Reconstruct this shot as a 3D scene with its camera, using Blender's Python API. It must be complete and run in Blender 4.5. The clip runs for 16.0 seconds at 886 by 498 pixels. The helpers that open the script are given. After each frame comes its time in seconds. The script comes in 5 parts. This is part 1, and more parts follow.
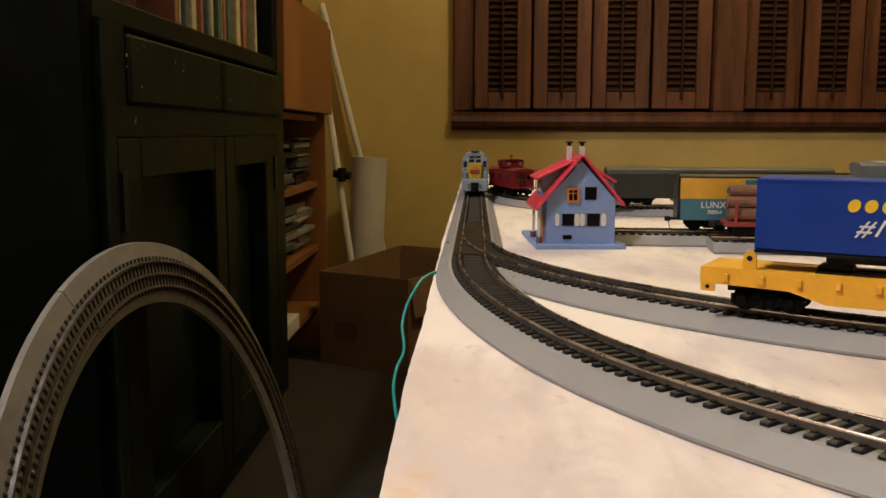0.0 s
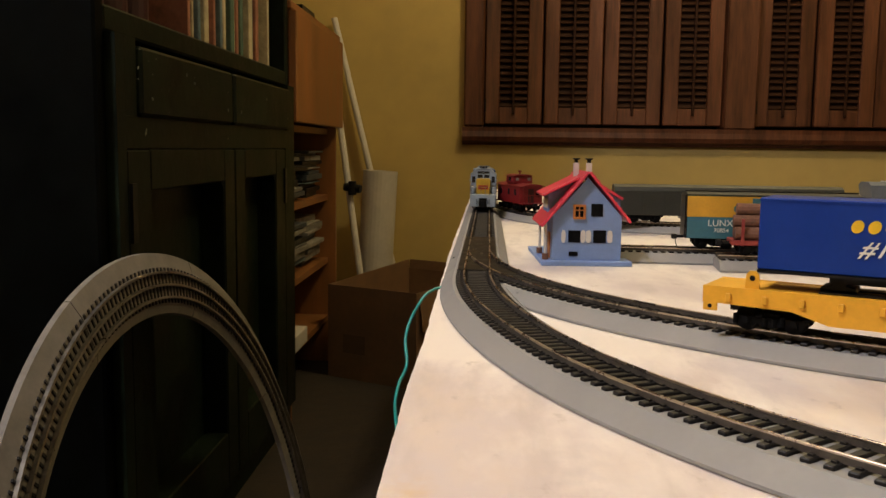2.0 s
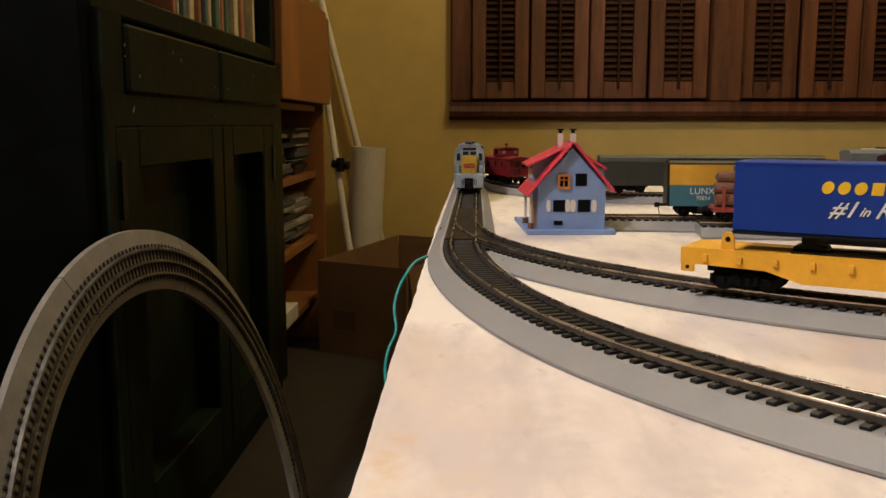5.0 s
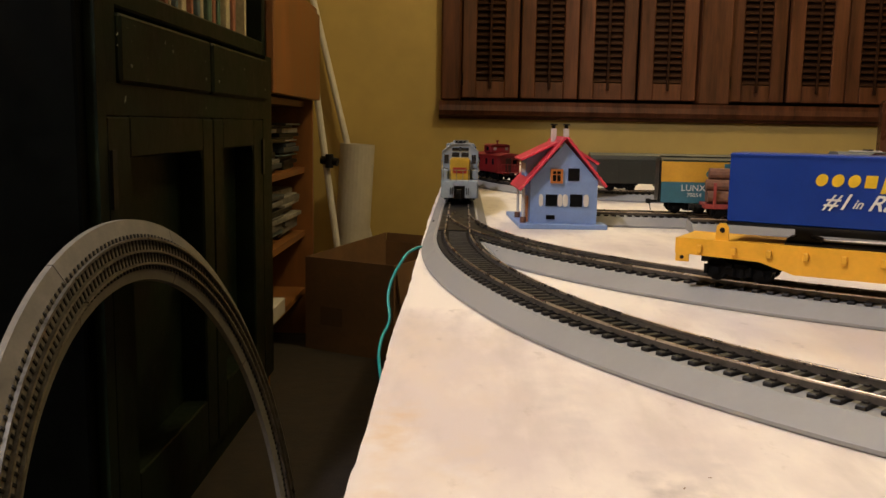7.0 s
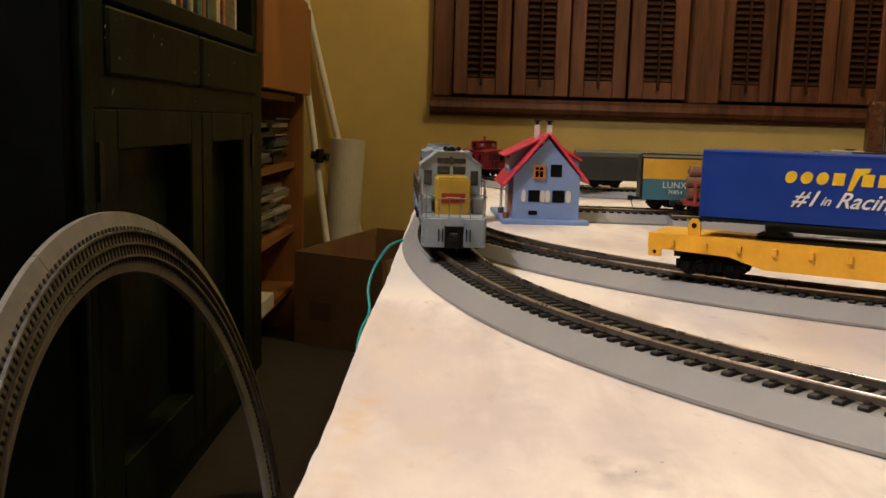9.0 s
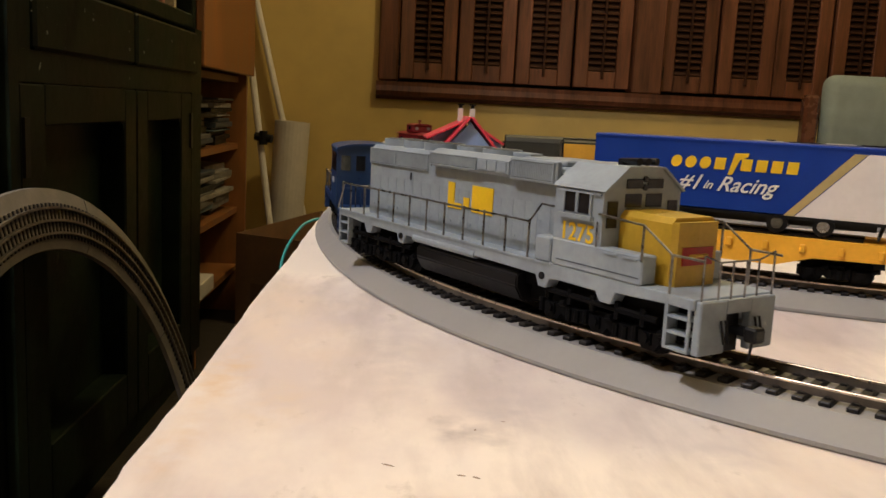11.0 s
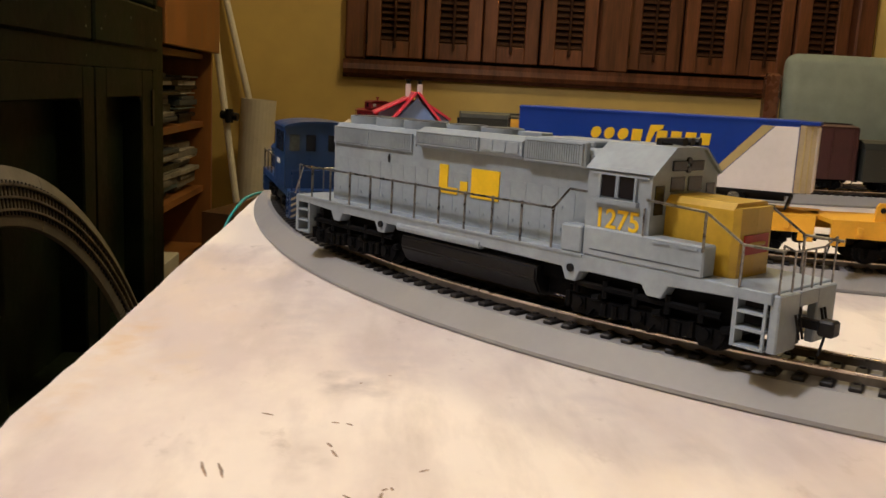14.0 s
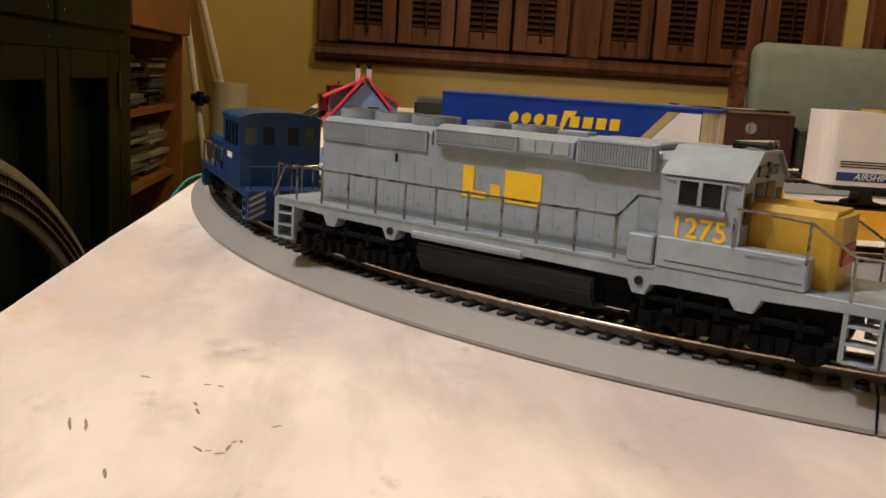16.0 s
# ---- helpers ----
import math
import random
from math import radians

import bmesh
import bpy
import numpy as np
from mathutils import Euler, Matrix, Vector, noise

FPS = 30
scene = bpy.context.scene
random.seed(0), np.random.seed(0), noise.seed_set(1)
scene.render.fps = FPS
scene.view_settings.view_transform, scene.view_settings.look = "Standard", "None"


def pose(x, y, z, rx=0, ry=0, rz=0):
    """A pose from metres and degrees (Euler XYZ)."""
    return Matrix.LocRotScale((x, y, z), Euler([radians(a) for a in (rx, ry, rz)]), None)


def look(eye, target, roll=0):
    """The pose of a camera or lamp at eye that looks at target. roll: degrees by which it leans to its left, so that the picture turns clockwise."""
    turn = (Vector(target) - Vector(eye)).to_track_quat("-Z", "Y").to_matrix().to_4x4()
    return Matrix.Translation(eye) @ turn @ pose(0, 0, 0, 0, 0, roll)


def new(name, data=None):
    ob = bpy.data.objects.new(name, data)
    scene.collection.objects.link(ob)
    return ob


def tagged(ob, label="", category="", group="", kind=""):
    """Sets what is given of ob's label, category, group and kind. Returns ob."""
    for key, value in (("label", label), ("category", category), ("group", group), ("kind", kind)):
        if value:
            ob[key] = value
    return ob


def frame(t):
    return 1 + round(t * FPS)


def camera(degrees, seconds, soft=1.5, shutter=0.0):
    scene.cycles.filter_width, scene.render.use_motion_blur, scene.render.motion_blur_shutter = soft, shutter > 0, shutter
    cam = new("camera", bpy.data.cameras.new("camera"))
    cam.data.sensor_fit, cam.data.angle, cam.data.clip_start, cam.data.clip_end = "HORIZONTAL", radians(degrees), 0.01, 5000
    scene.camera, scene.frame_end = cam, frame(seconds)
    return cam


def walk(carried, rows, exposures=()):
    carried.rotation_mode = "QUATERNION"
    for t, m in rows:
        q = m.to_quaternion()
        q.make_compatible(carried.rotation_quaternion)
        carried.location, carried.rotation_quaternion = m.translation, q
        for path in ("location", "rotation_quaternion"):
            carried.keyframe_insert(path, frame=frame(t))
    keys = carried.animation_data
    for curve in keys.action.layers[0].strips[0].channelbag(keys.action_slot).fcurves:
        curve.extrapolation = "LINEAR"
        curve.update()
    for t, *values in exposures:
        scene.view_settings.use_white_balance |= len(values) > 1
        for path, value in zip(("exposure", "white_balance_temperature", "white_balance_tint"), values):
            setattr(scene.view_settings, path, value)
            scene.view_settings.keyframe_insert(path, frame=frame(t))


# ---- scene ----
cam = camera(53.0, 16.0, shutter=0.5)
PATH = [
    (0, (0.023, -0.397, 0.095), (-0.052, 1.585, -0.163), 0.1),
    (0.5, (0.025, -0.396, 0.095), (-0.058, 1.586, -0.156), 0.1),
    (1, (0.026, -0.396, 0.095), (-0.062, 1.587, -0.15), 0.3),
    (1.5, (0.026, -0.399, 0.096), (-0.066, 1.585, -0.138), 0.5),
    (2, (0.027, -0.397, 0.096), (-0.072, 1.588, -0.131), 0.7),
    (2.5, (0.027, -0.398, 0.096), (-0.077, 1.586, -0.131), 0.4),
    (3, (0.03, -0.398, 0.096), (-0.074, 1.586, -0.136), 0.1),
    (3.5, (0.029, -0.402, 0.094), (-0.071, 1.581, -0.147), 0.2),
    (4, (0.03, -0.403, 0.089), (-0.066, 1.577, -0.17), 0.1),
    (4.5, (0.03, -0.407, 0.093), (-0.052, 1.572, -0.185), -0.2),
    (7, (0.024, -0.414, 0.086), (-0.019, 1.566, -0.191), 1.0),
    (7.5, (0.026, -0.412, 0.086), (-0.026, 1.568, -0.194), 0.9),
    (8, (0.026, -0.414, 0.086), (-0.027, 1.566, -0.194), 1.1),
    (8.5, (0.028, -0.415, 0.085), (-0.017, 1.565, -0.193), 1.4),
    (9, (0.032, -0.42, 0.085), (0.007, 1.56, -0.199), 1.6),
    (9.5, (0.035, -0.425, 0.083), (0.033, 1.554, -0.208), 2.3),
    (10, (0.0445, -0.425, 0.083), (0.0715, 1.552, -0.2185), 2.2),
    (10.2, (0.048, -0.426, 0.083), (0.091, 1.551, -0.219), 2.3),
    (12.5, (0.067, -0.438, 0.083), (0.172, 1.53, -0.255), 3.0),
    (13, (0.068, -0.44, 0.084), (0.176, 1.528, -0.256), 2.6),
    (13.5, (0.075, -0.442, 0.082), (0.199, 1.524, -0.26), 3.0),
    (14, (0.083, -0.444, 0.081), (0.222, 1.519, -0.272), 2.9),
    (14.5, (0.095, -0.447, 0.0810), (0.254, 1.513, -0.2850), 3.2),
    (15, (0.101, -0.451, 0.081), (0.27, 1.506, -0.293), 3.4),
    (15.5, (0.108, -0.456, 0.0818), (0.282, 1.5, -0.2972), 3.2),
    (16, (0.112, -0.463, 0.083), (0.295, 1.491, -0.3), 3.5),
]
walk(cam, [(t, look(eye, target, roll)) for t, eye, target, roll in PATH])

# ---- world and lights ----
FLOOR_Z = -0.52
CEIL_Z = 1.85
world = bpy.data.worlds.new("night")
scene.world = world
world.use_nodes = True
world.node_tree.nodes["Background"].inputs[0].default_value = (0.02, 0.025, 0.04, 1)
world.node_tree.nodes["Background"].inputs[1].default_value = 0.05


def lamp(name, x, y, z, power, radius, colour):
    data = bpy.data.lights.new(name, "POINT")
    data.energy, data.shadow_soft_size, data.color = power, radius, colour
    ob = new(name, data)
    ob.matrix_world = pose(x, y, z)
    return ob


lamp("ceiling_lamp_light", -0.78, -0.45, 1.50, 74, 0.07, (0.86, 0.86, 0.98))
lamp("second_lamp_light", 0.65, 1.40, 1.60, 32, 0.08, (1.0, 0.81, 0.43))


# ---- materials ----
def mat(name, colour, rough=0.5, metal=0.0, vary=0.12, scale=40.0, bump=0.0, dark=None, stretch=(1, 1, 1), coat=0.0, fine=6.0, per_object=0.0, gloss=0.5):
    m = bpy.data.materials.new(name)
    m.use_nodes = True
    nt = m.node_tree
    n, l = nt.nodes, nt.links
    b = n["Principled BSDF"]
    b.inputs["Roughness"].default_value, b.inputs["Metallic"].default_value = rough, metal
    b.inputs["Coat Weight"].default_value = coat
    b.inputs["Specular IOR Level"].default_value = gloss
    tc = n.new("ShaderNodeTexCoord")
    mp = n.new("ShaderNodeMapping")
    mp.inputs["Scale"].default_value = stretch
    l.new(tc.outputs["Object"], mp.inputs["Vector"])
    big, small = n.new("ShaderNodeTexNoise"), n.new("ShaderNodeTexNoise")
    for node, s, d in ((big, scale, 5), (small, scale * fine, 4)):
        node.inputs["Scale"].default_value, node.inputs["Detail"].default_value = s, d
        l.new(mp.outputs[0], node.inputs["Vector"])
    add = n.new("ShaderNodeMath")
    add.operation = "ADD"
    l.new(big.outputs[0], add.inputs[0])
    half = n.new("ShaderNodeMath")
    half.operation, half.inputs[1].default_value = "MULTIPLY", 0.5
    l.new(small.outputs[0], half.inputs[0])
    l.new(half.outputs[0], add.inputs[1])
    ramp = n.new("ShaderNodeMapRange")
    ramp.inputs[1].default_value, ramp.inputs[2].default_value = 0.5, 1.0
    l.new(add.outputs[0], ramp.inputs[0])
    mix = n.new("ShaderNodeMix")
    mix.data_type = "RGBA"
    lo = dark or tuple(c * (1 - 2 * vary) for c in colour)
    hi = tuple(min(1, c * (1 + vary)) for c in colour)
    mix.inputs[6].default_value, mix.inputs[7].default_value = (*lo, 1), (*hi, 1)
    l.new(ramp.outputs[0], mix.inputs[0])
    out = mix.outputs[2]
    if per_object:
        info, hs, mr = n.new("ShaderNodeObjectInfo"), n.new("ShaderNodeHueSaturation"), n.new("ShaderNodeMapRange")
        mr.inputs[3].default_value, mr.inputs[4].default_value = 1 - per_object, 1 + per_object
        l.new(info.outputs["Random"], mr.inputs[0])
        l.new(mr.outputs[0], hs.inputs["Value"])
        l.new(out, hs.inputs["Color"])
        out = hs.outputs[0]
    l.new(out, b.inputs["Base Color"])
    rr = n.new("ShaderNodeMapRange")
    rr.inputs[3].default_value, rr.inputs[4].default_value = max(0.03, rough - 0.08), min(1, rough + 0.1)
    l.new(ramp.outputs[0], rr.inputs[0])
    l.new(rr.outputs[0], b.inputs["Roughness"])
    if bump:
        bp = n.new("ShaderNodeBump")
        bp.inputs["Strength"].default_value, bp.inputs["Distance"].default_value = 0.6, bump
        l.new(add.outputs[0], bp.inputs["Height"])
        l.new(bp.outputs[0], b.inputs["Normal"])
    return m


def table_paint():
    """White-washed plywood: thin paint with grey grain streaks and ochre knots."""
    m = mat("whitewashed_plywood", (0.81, 0.735, 0.665), 0.55, 0, 0.04, 6, 0.0004)
    nt = m.node_tree
    n, l = nt.nodes, nt.links
    b = n["Principled BSDF"]
    base = b.inputs["Base Color"].links[0].from_socket
    tc = n.new("ShaderNodeTexCoord")

    def layer(base, scale, noise_scale, lo, hi, colour, amount):
        mp, nz, mr, mx = n.new("ShaderNodeMapping"), n.new("ShaderNodeTexNoise"), n.new("ShaderNodeMapRange"), n.new("ShaderNodeMix")
        mp.inputs["Scale"].default_value = scale
        nz.inputs["Scale"].default_value, nz.inputs["Detail"].default_value, nz.inputs["Roughness"].default_value = noise_scale, 7, 0.62
        mr.inputs[1].default_value, mr.inputs[2].default_value, mr.inputs[4].default_value = lo, hi, amount
        mx.data_type = "RGBA"
        mx.inputs[7].default_value = (*colour, 1)
        l.new(tc.outputs["Object"], mp.inputs[0])
        l.new(mp.outputs[0], nz.inputs["Vector"])
        l.new(nz.outputs[0], mr.inputs[0])
        l.new(mr.outputs[0], mx.inputs[0])
        l.new(base, mx.inputs[6])
        return mx.outputs[2]

    base = layer(base, (1, 0.5, 1), 7, 0.47, 0.60, (0.58, 0.50, 0.485), 0.9)
    base = layer(base, (1, 0.25, 1), 30, 0.52, 0.70, (0.48, 0.415, 0.385), 0.7)
    base = layer(base, (1, 0.55, 1), 8.3, 0.56, 0.70, (0.72, 0.58, 0.42), 0.45)
    base = layer(base, (1, 0.6, 1), 70, 0.62, 0.76, (0.38, 0.31, 0.27), 0.7)

    def spot(base, x, y, wide, deep, colour, amount):
        """A stain of its own round one place on the top, broken up by noise."""
        mp, ln, mr = n.new("ShaderNodeMapping"), n.new("ShaderNodeVectorMath"), n.new("ShaderNodeMapRange")
        mp.inputs["Location"].default_value = (-x / wide, -y / deep, 0)
        mp.inputs["Scale"].default_value = (1 / wide, 1 / deep, 0)
        ln.operation = "LENGTH"
        mr.interpolation_type = "SMOOTHSTEP"
        mr.inputs[1].default_value, mr.inputs[2].default_value = 1.0, 0.2
        nz, nr, mul, mx = n.new("ShaderNodeTexNoise"), n.new("ShaderNodeMapRange"), n.new("ShaderNodeMath"), n.new("ShaderNodeMix")
        nz.inputs["Scale"].default_value, nz.inputs["Detail"].default_value = 110, 6
        nr.inputs[1].default_value, nr.inputs[2].default_value, nr.inputs[4].default_value = 0.36, 0.66, amount
        mul.operation, mx.data_type = "MULTIPLY", "RGBA"
        mx.inputs[7].default_value = (*colour, 1)
        l.new(tc.outputs["Object"], mp.inputs[0])
        l.new(mp.outputs[0], ln.inputs[0])
        l.new(ln.outputs["Value"], mr.inputs[0])
        l.new(tc.outputs["Object"], nz.inputs["Vector"])
        l.new(nz.outputs[0], nr.inputs[0])
        l.new(nr.outputs[0], mul.inputs[0])
        l.new(mr.outputs[0], mul.inputs[1])
        l.new(mul.outputs[0], mx.inputs[0])
        l.new(base, mx.inputs[6])
        return mx.outputs[2]

    for x, y, wide, deep, colour, amount in (
            (0.0737, -0.2083, 0.010, 0.016, (0.37, 0.32, 0.32), 0.8),
            (0.0831, -0.2140, 0.009, 0.014, (0.42, 0.37, 0.36), 0.65),
            (0.0867, -0.1907, 0.022, 0.030, (0.53, 0.47, 0.47), 0.7),
            (0.0687, -0.2609, 0.008, 0.016, (0.46, 0.39, 0.36), 0.6),
            (0.0057, -0.1702, 0.012, 0.045, (0.62, 0.43, 0.24), 0.6),
            (0.0050, -0.2250, 0.009, 0.030, (0.62, 0.44, 0.26), 0.55),
            (0.0250, -0.1950, 0.014, 0.030, (0.66, 0.52, 0.36), 0.4),
            (0.1568, -0.2520, 0.012, 0.009, (0.50, 0.44, 0.42), 0.6),
            (0.1426, -0.2221, 0.020, 0.018, (0.54, 0.48, 0.47), 0.55),
            (0.0560, -0.1500, 0.016, 0.060, (0.54, 0.48, 0.47), 0.6),
            (0.1900, -0.2780, 0.030, 0.022, (0.56, 0.50, 0.48), 0.5)):
        base = spot(base, x, y, wide, deep, colour, amount)
    l.new(base, b.inputs["Base Color"])
    return m


M = {
    "table": table_paint(),
    "table_edge": mat("raw_plywood_edge", (0.62, 0.5, 0.36), 0.7, 0, 0.15, 60, 0.0003, stretch=(1, 0.2, 3)),
    "bed": mat("grey_plastic_roadbed", (0.262, 0.255, 0.250), 0.5, 0, 0.04, 60, 0.00005, gloss=0.4),
    # the arch's roadbed: browner and darker than the table track's
    "old_bed": mat("darker_brown_grey_plastic", (0.20, 0.18, 0.155), 0.6, 0, 0.12, 40, 0.0002, gloss=0.3),
    "tie": mat("black_brown_plastic_tie", (0.013, 0.011, 0.0105), 0.5, 0, 0.2, 200, 0.0001, per_object=0.3, gloss=0.3),
    "rail": mat("nickel_rail", (0.60, 0.50, 0.41), 0.27, 0.95, 0.2, 60, 0),
    "rail_web": mat("brown_tarnished_rail", (0.098, 0.082, 0.068), 0.5, 0.35, 0.2, 120, 0),
    "steel": mat("bright_steel_rail", (0.5, 0.48, 0.44), 0.3, 1.0, 0.1, 80, 0),
    "scrape": mat("bare_wood_scrape", (0.40, 0.29, 0.21), 0.8, 0, 0.5, 500),
    "wall": mat("olive_yellow_wall_paint", (0.50, 0.362, 0.120), 0.8, 0, 0.07, 3, 0.0006),
    "ceiling": mat("cream_ceiling", (0.7, 0.64, 0.5), 0.85, 0, 0.04, 6, 0.0006),
    "carpet": mat("brown_carpet", (0.030, 0.021, 0.0135), 0.95, 0, 0.25, 30, 0.004, fine=9),
    "shutter": mat("varnished_red_brown_wood", (0.100, 0.034, 0.015), 0.42, 0, 0.3, 14, 0.0004, stretch=(3, 3, 0.25), gloss=0.4),
    "shutter_light": mat("lighter_varnished_wood", (0.118, 0.041, 0.017), 0.4, 0, 0.3, 14, 0.0004, stretch=(3, 3, 0.25), coat=0.05, per_object=0.2),
    # slats and tilt rods: a darker tone than the panels round them
    "louvre": mat("darker_louvre_tone", (0.034, 0.013, 0.006), 0.6, 0, 0.25, 20, 0.0002, stretch=(0.3, 3, 3), gloss=0.12),
    "green": mat("worn_dark_green_paint", (0.0062, 0.0110, 0.0050), 0.46, 0, 0.45, 9, 0.0018, gloss=0.16),
    "orange_wood": mat("orange_wood_veneer", (0.25, 0.098, 0.026), 0.5, 0, 0.2, 8, 0.0002, stretch=(1, 1, 0.2)),
    "paper": mat("grey_paper", (0.22, 0.20, 0.175), 0.85, 0, 0.25, 30, 0.0003, per_object=0.6),
    "book": mat("book_spine_red", (0.30, 0.12, 0.07), 0.6, 0, 0.2, 30),
    "book_b": mat("book_spine_green", (0.07, 0.13, 0.09), 0.6, 0, 0.2, 30),
    "book_c": mat("book_spine_cream", (0.45, 0.38, 0.24), 0.6, 0, 0.2, 30),
    "book_d": mat("book_spine_blue_grey", (0.10, 0.15, 0.17), 0.6, 0, 0.2, 30),
    "cardboard": mat("brown_cardboard", (0.19, 0.10, 0.045), 0.85, 0, 0.12, 12, 0.0006),
    "card_dark": mat("box_inside", (0.12, 0.065, 0.03), 0.9, 0, 0.12, 12, 0.0006),
    "white": mat("white_plastic", (0.62, 0.58, 0.53), 0.5, 0, 0.06, 30, 0.0001),
    "tube": mat("grey_white_paper_tube", (0.52, 0.48, 0.42), 0.7, 0, 0.06, 14, 0.0003),
    "teal": mat("teal_wire_insulation", (0.01, 0.26, 0.24), 0.4, 0, 0.08, 60),
    "black": mat("black_plastic", (0.006, 0.006, 0.007), 0.4, 0, 0.2, 90, 0.0001, gloss=0.3),
    # near-black colour stands in for shade on the cupboard's unlit end
    "black_end": mat("green_board_painted_shade", (0.0022, 0.0026, 0.0020), 0.6, 0, 0.4, 9, 0.001, gloss=0.04),
    "soot": mat("matt_black_truck", (0.0034, 0.0034, 0.0038), 0.6, 0, 0.3, 200, 0.0002, gloss=0.08),
    "house": mat("house_blue_plastic", (0.185, 0.275, 0.50), 0.45, 0, 0.06, 60, 0.0001),
    "roof": mat("house_red_roof_plastic", (0.62, 0.04, 0.07), 0.38, 0, 0.08, 60, 0.0001),
    "orange": mat("orange_window_frame", (0.45, 0.15, 0.03), 0.5, 0, 0.1, 60),
    "glass": mat("dark_window_pane", (0.01, 0.01, 0.014), 0.12, 0, 0.2, 60),
    "loco": mat("light_blue_grey_loco_paint", (0.262, 0.305, 0.345), 0.42, 0, 0.09, 70, 0.00008, dark=(0.20, 0.236, 0.270)),
    "loco_dark": mat("grey_grille", (0.055, 0.066, 0.080), 0.5, 0, 0.15, 150),
    "yellow": mat("signal_yellow_print", (0.74, 0.47, 0.015), 0.45, 0, 0.06, 150),
    "nose": mat("yellow_nose_paint", (0.43, 0.268, 0.025), 0.34, 0, 0.10, 100, 0.00008),
    "red": mat("red_print", (0.30, 0.015, 0.012), 0.45, 0, 0.1, 100),
    "blue_loco": mat("blue_switcher_paint", (0.007, 0.035, 0.115), 0.35, 0, 0.1, 90, 0.00008),
    "rail_wire": mat("bare_steel_wire", (0.26, 0.25, 0.24), 0.30, 0.9, 0.4, 160),
    "trailer": mat("deep_blue_trailer_paint", (0.004, 0.034, 0.25), 0.36, 0, 0.06, 60, 0.00005, gloss=0.4),
    "trailer_white": mat("white_trailer_paint", (0.69, 0.655, 0.64), 0.4, 0, 0.04, 60, 0.00005),
    "tan": mat("tan_stripe", (0.42, 0.33, 0.14), 0.45, 0, 0.06, 80),
    "flatcar": mat("orange_yellow_flatcar", (0.80, 0.405, 0.03), 0.42, 0, 0.06, 80, 0.00008),
    "ink": mat("white_print", (0.72, 0.70, 0.66), 0.5, 0, 0.04, 80),
    "navy": mat("navy_stripe", (0.015, 0.04, 0.16), 0.45, 0, 0.05, 80),
    "caboose": mat("caboose_red", (0.17, 0.007, 0.010), 0.45, 0, 0.12, 80, 0.00008),
    "olive_car": mat("dark_grey_green_coach", (0.015, 0.017, 0.014), 0.5, 0, 0.15, 60, 0.00008),
    "box_yellow": mat("boxcar_yellow", (0.58, 0.31, 0.03), 0.45, 0, 0.08, 80),
    "box_teal": mat("boxcar_blue_green", (0.035, 0.14, 0.19), 0.45, 0, 0.08, 80),
    "log": mat("brown_log", (0.16, 0.07, 0.04), 0.8, 0, 0.3, 60, 0.0006),
    "log_car": mat("log_car_red", (0.22, 0.025, 0.022), 0.5, 0, 0.1, 80),
    "maroon": mat("maroon_boxcar", (0.042, 0.009, 0.010), 0.45, 0, 0.12, 80, 0.00008),
    "arch_rail": mat("dull_tinplate_rail", (0.34, 0.31, 0.27), 0.34, 0.85, 0.2, 60),
    "chip": mat("bare_pale_paint_chip", (0.20, 0.21, 0.17), 0.7, 0, 0.3, 200),
    "sill_dark": mat("grey_shadow_joint", (0.10, 0.115, 0.13), 0.5, 0, 0.15, 150),
    # paler base colour stands in for a reflection in the glass
    "pale_pane": mat("pane_with_painted_reflection", (0.05, 0.055, 0.046), 0.12, 0, 0.4, 300, coat=0.5),
    "cream": mat("ribbed_cream_plastic", (0.46, 0.38, 0.25), 0.45, 0, 0.08, 90),
    "chair_wood": mat("dark_chair_wood", (0.10, 0.034, 0.016), 0.28, 0, 0.25, 14, 0.0003, coat=0.3),
    "chair_cloth": mat("grey_green_upholstery", (0.19, 0.225, 0.205), 0.9, 0, 0.1, 20, 0.0008, fine=20),
    "chrome": mat("chrome_hub", (0.7, 0.7, 0.7), 0.2, 1.0, 0.08, 80),
}


# ---- building helpers ----
def part(name, bm, material, parent=None, label=""):
    me = bpy.data.meshes.new(name)
    bm.normal_update()
    bm.to_mesh(me)
    bm.free()
    mats = material if isinstance(material, (list, tuple)) else [material]
    for m_ in mats:
        me.materials.append(M[m_])
    ob = new(name, me)
    ob.parent = parent
    return tagged(ob, label)


def base(name, m, label, category, group="", kind=""):
    ob = new(name)
    ob.empty_display_size = 0.02
    ob.matrix_world = m
    return tagged(ob, label, category, group, kind)


def box(bm, x0, x1, y0, y1, z0, z1, bevel=0.0, m=None, mi=0):
    r = bmesh.ops.create_cube(bm, size=1.0)
    vs = r["verts"]
    for v in vs:
        v.co = Vector((x0 + (v.co.x + 0.5) * (x1 - x0), y0 + (v.co.y + 0.5) * (y1 - y0), z0 + (v.co.z + 0.5) * (z1 - z0)))
    faces = {f for v in vs for f in v.link_faces}
    for f in faces:
        f.material_index = mi
    if bevel:
        e = {e for v in vs for e in v.link_edges}
        rr = bmesh.ops.bevel(bm, geom=list(e), offset=bevel, segments=1, profile=0.5, affect="EDGES")
        vs = list({v for f in rr["faces"] for v in f.verts} | {v for v in vs if v.is_valid})
        for f in rr["faces"]:
            f.material_index = mi
    if m is not None:
        bmesh.ops.transform(bm, matrix=m, verts=vs)
    return vs


def bx(*a, **k):
    bm = bmesh.new()
    box(bm, *a, **k)
    return bm


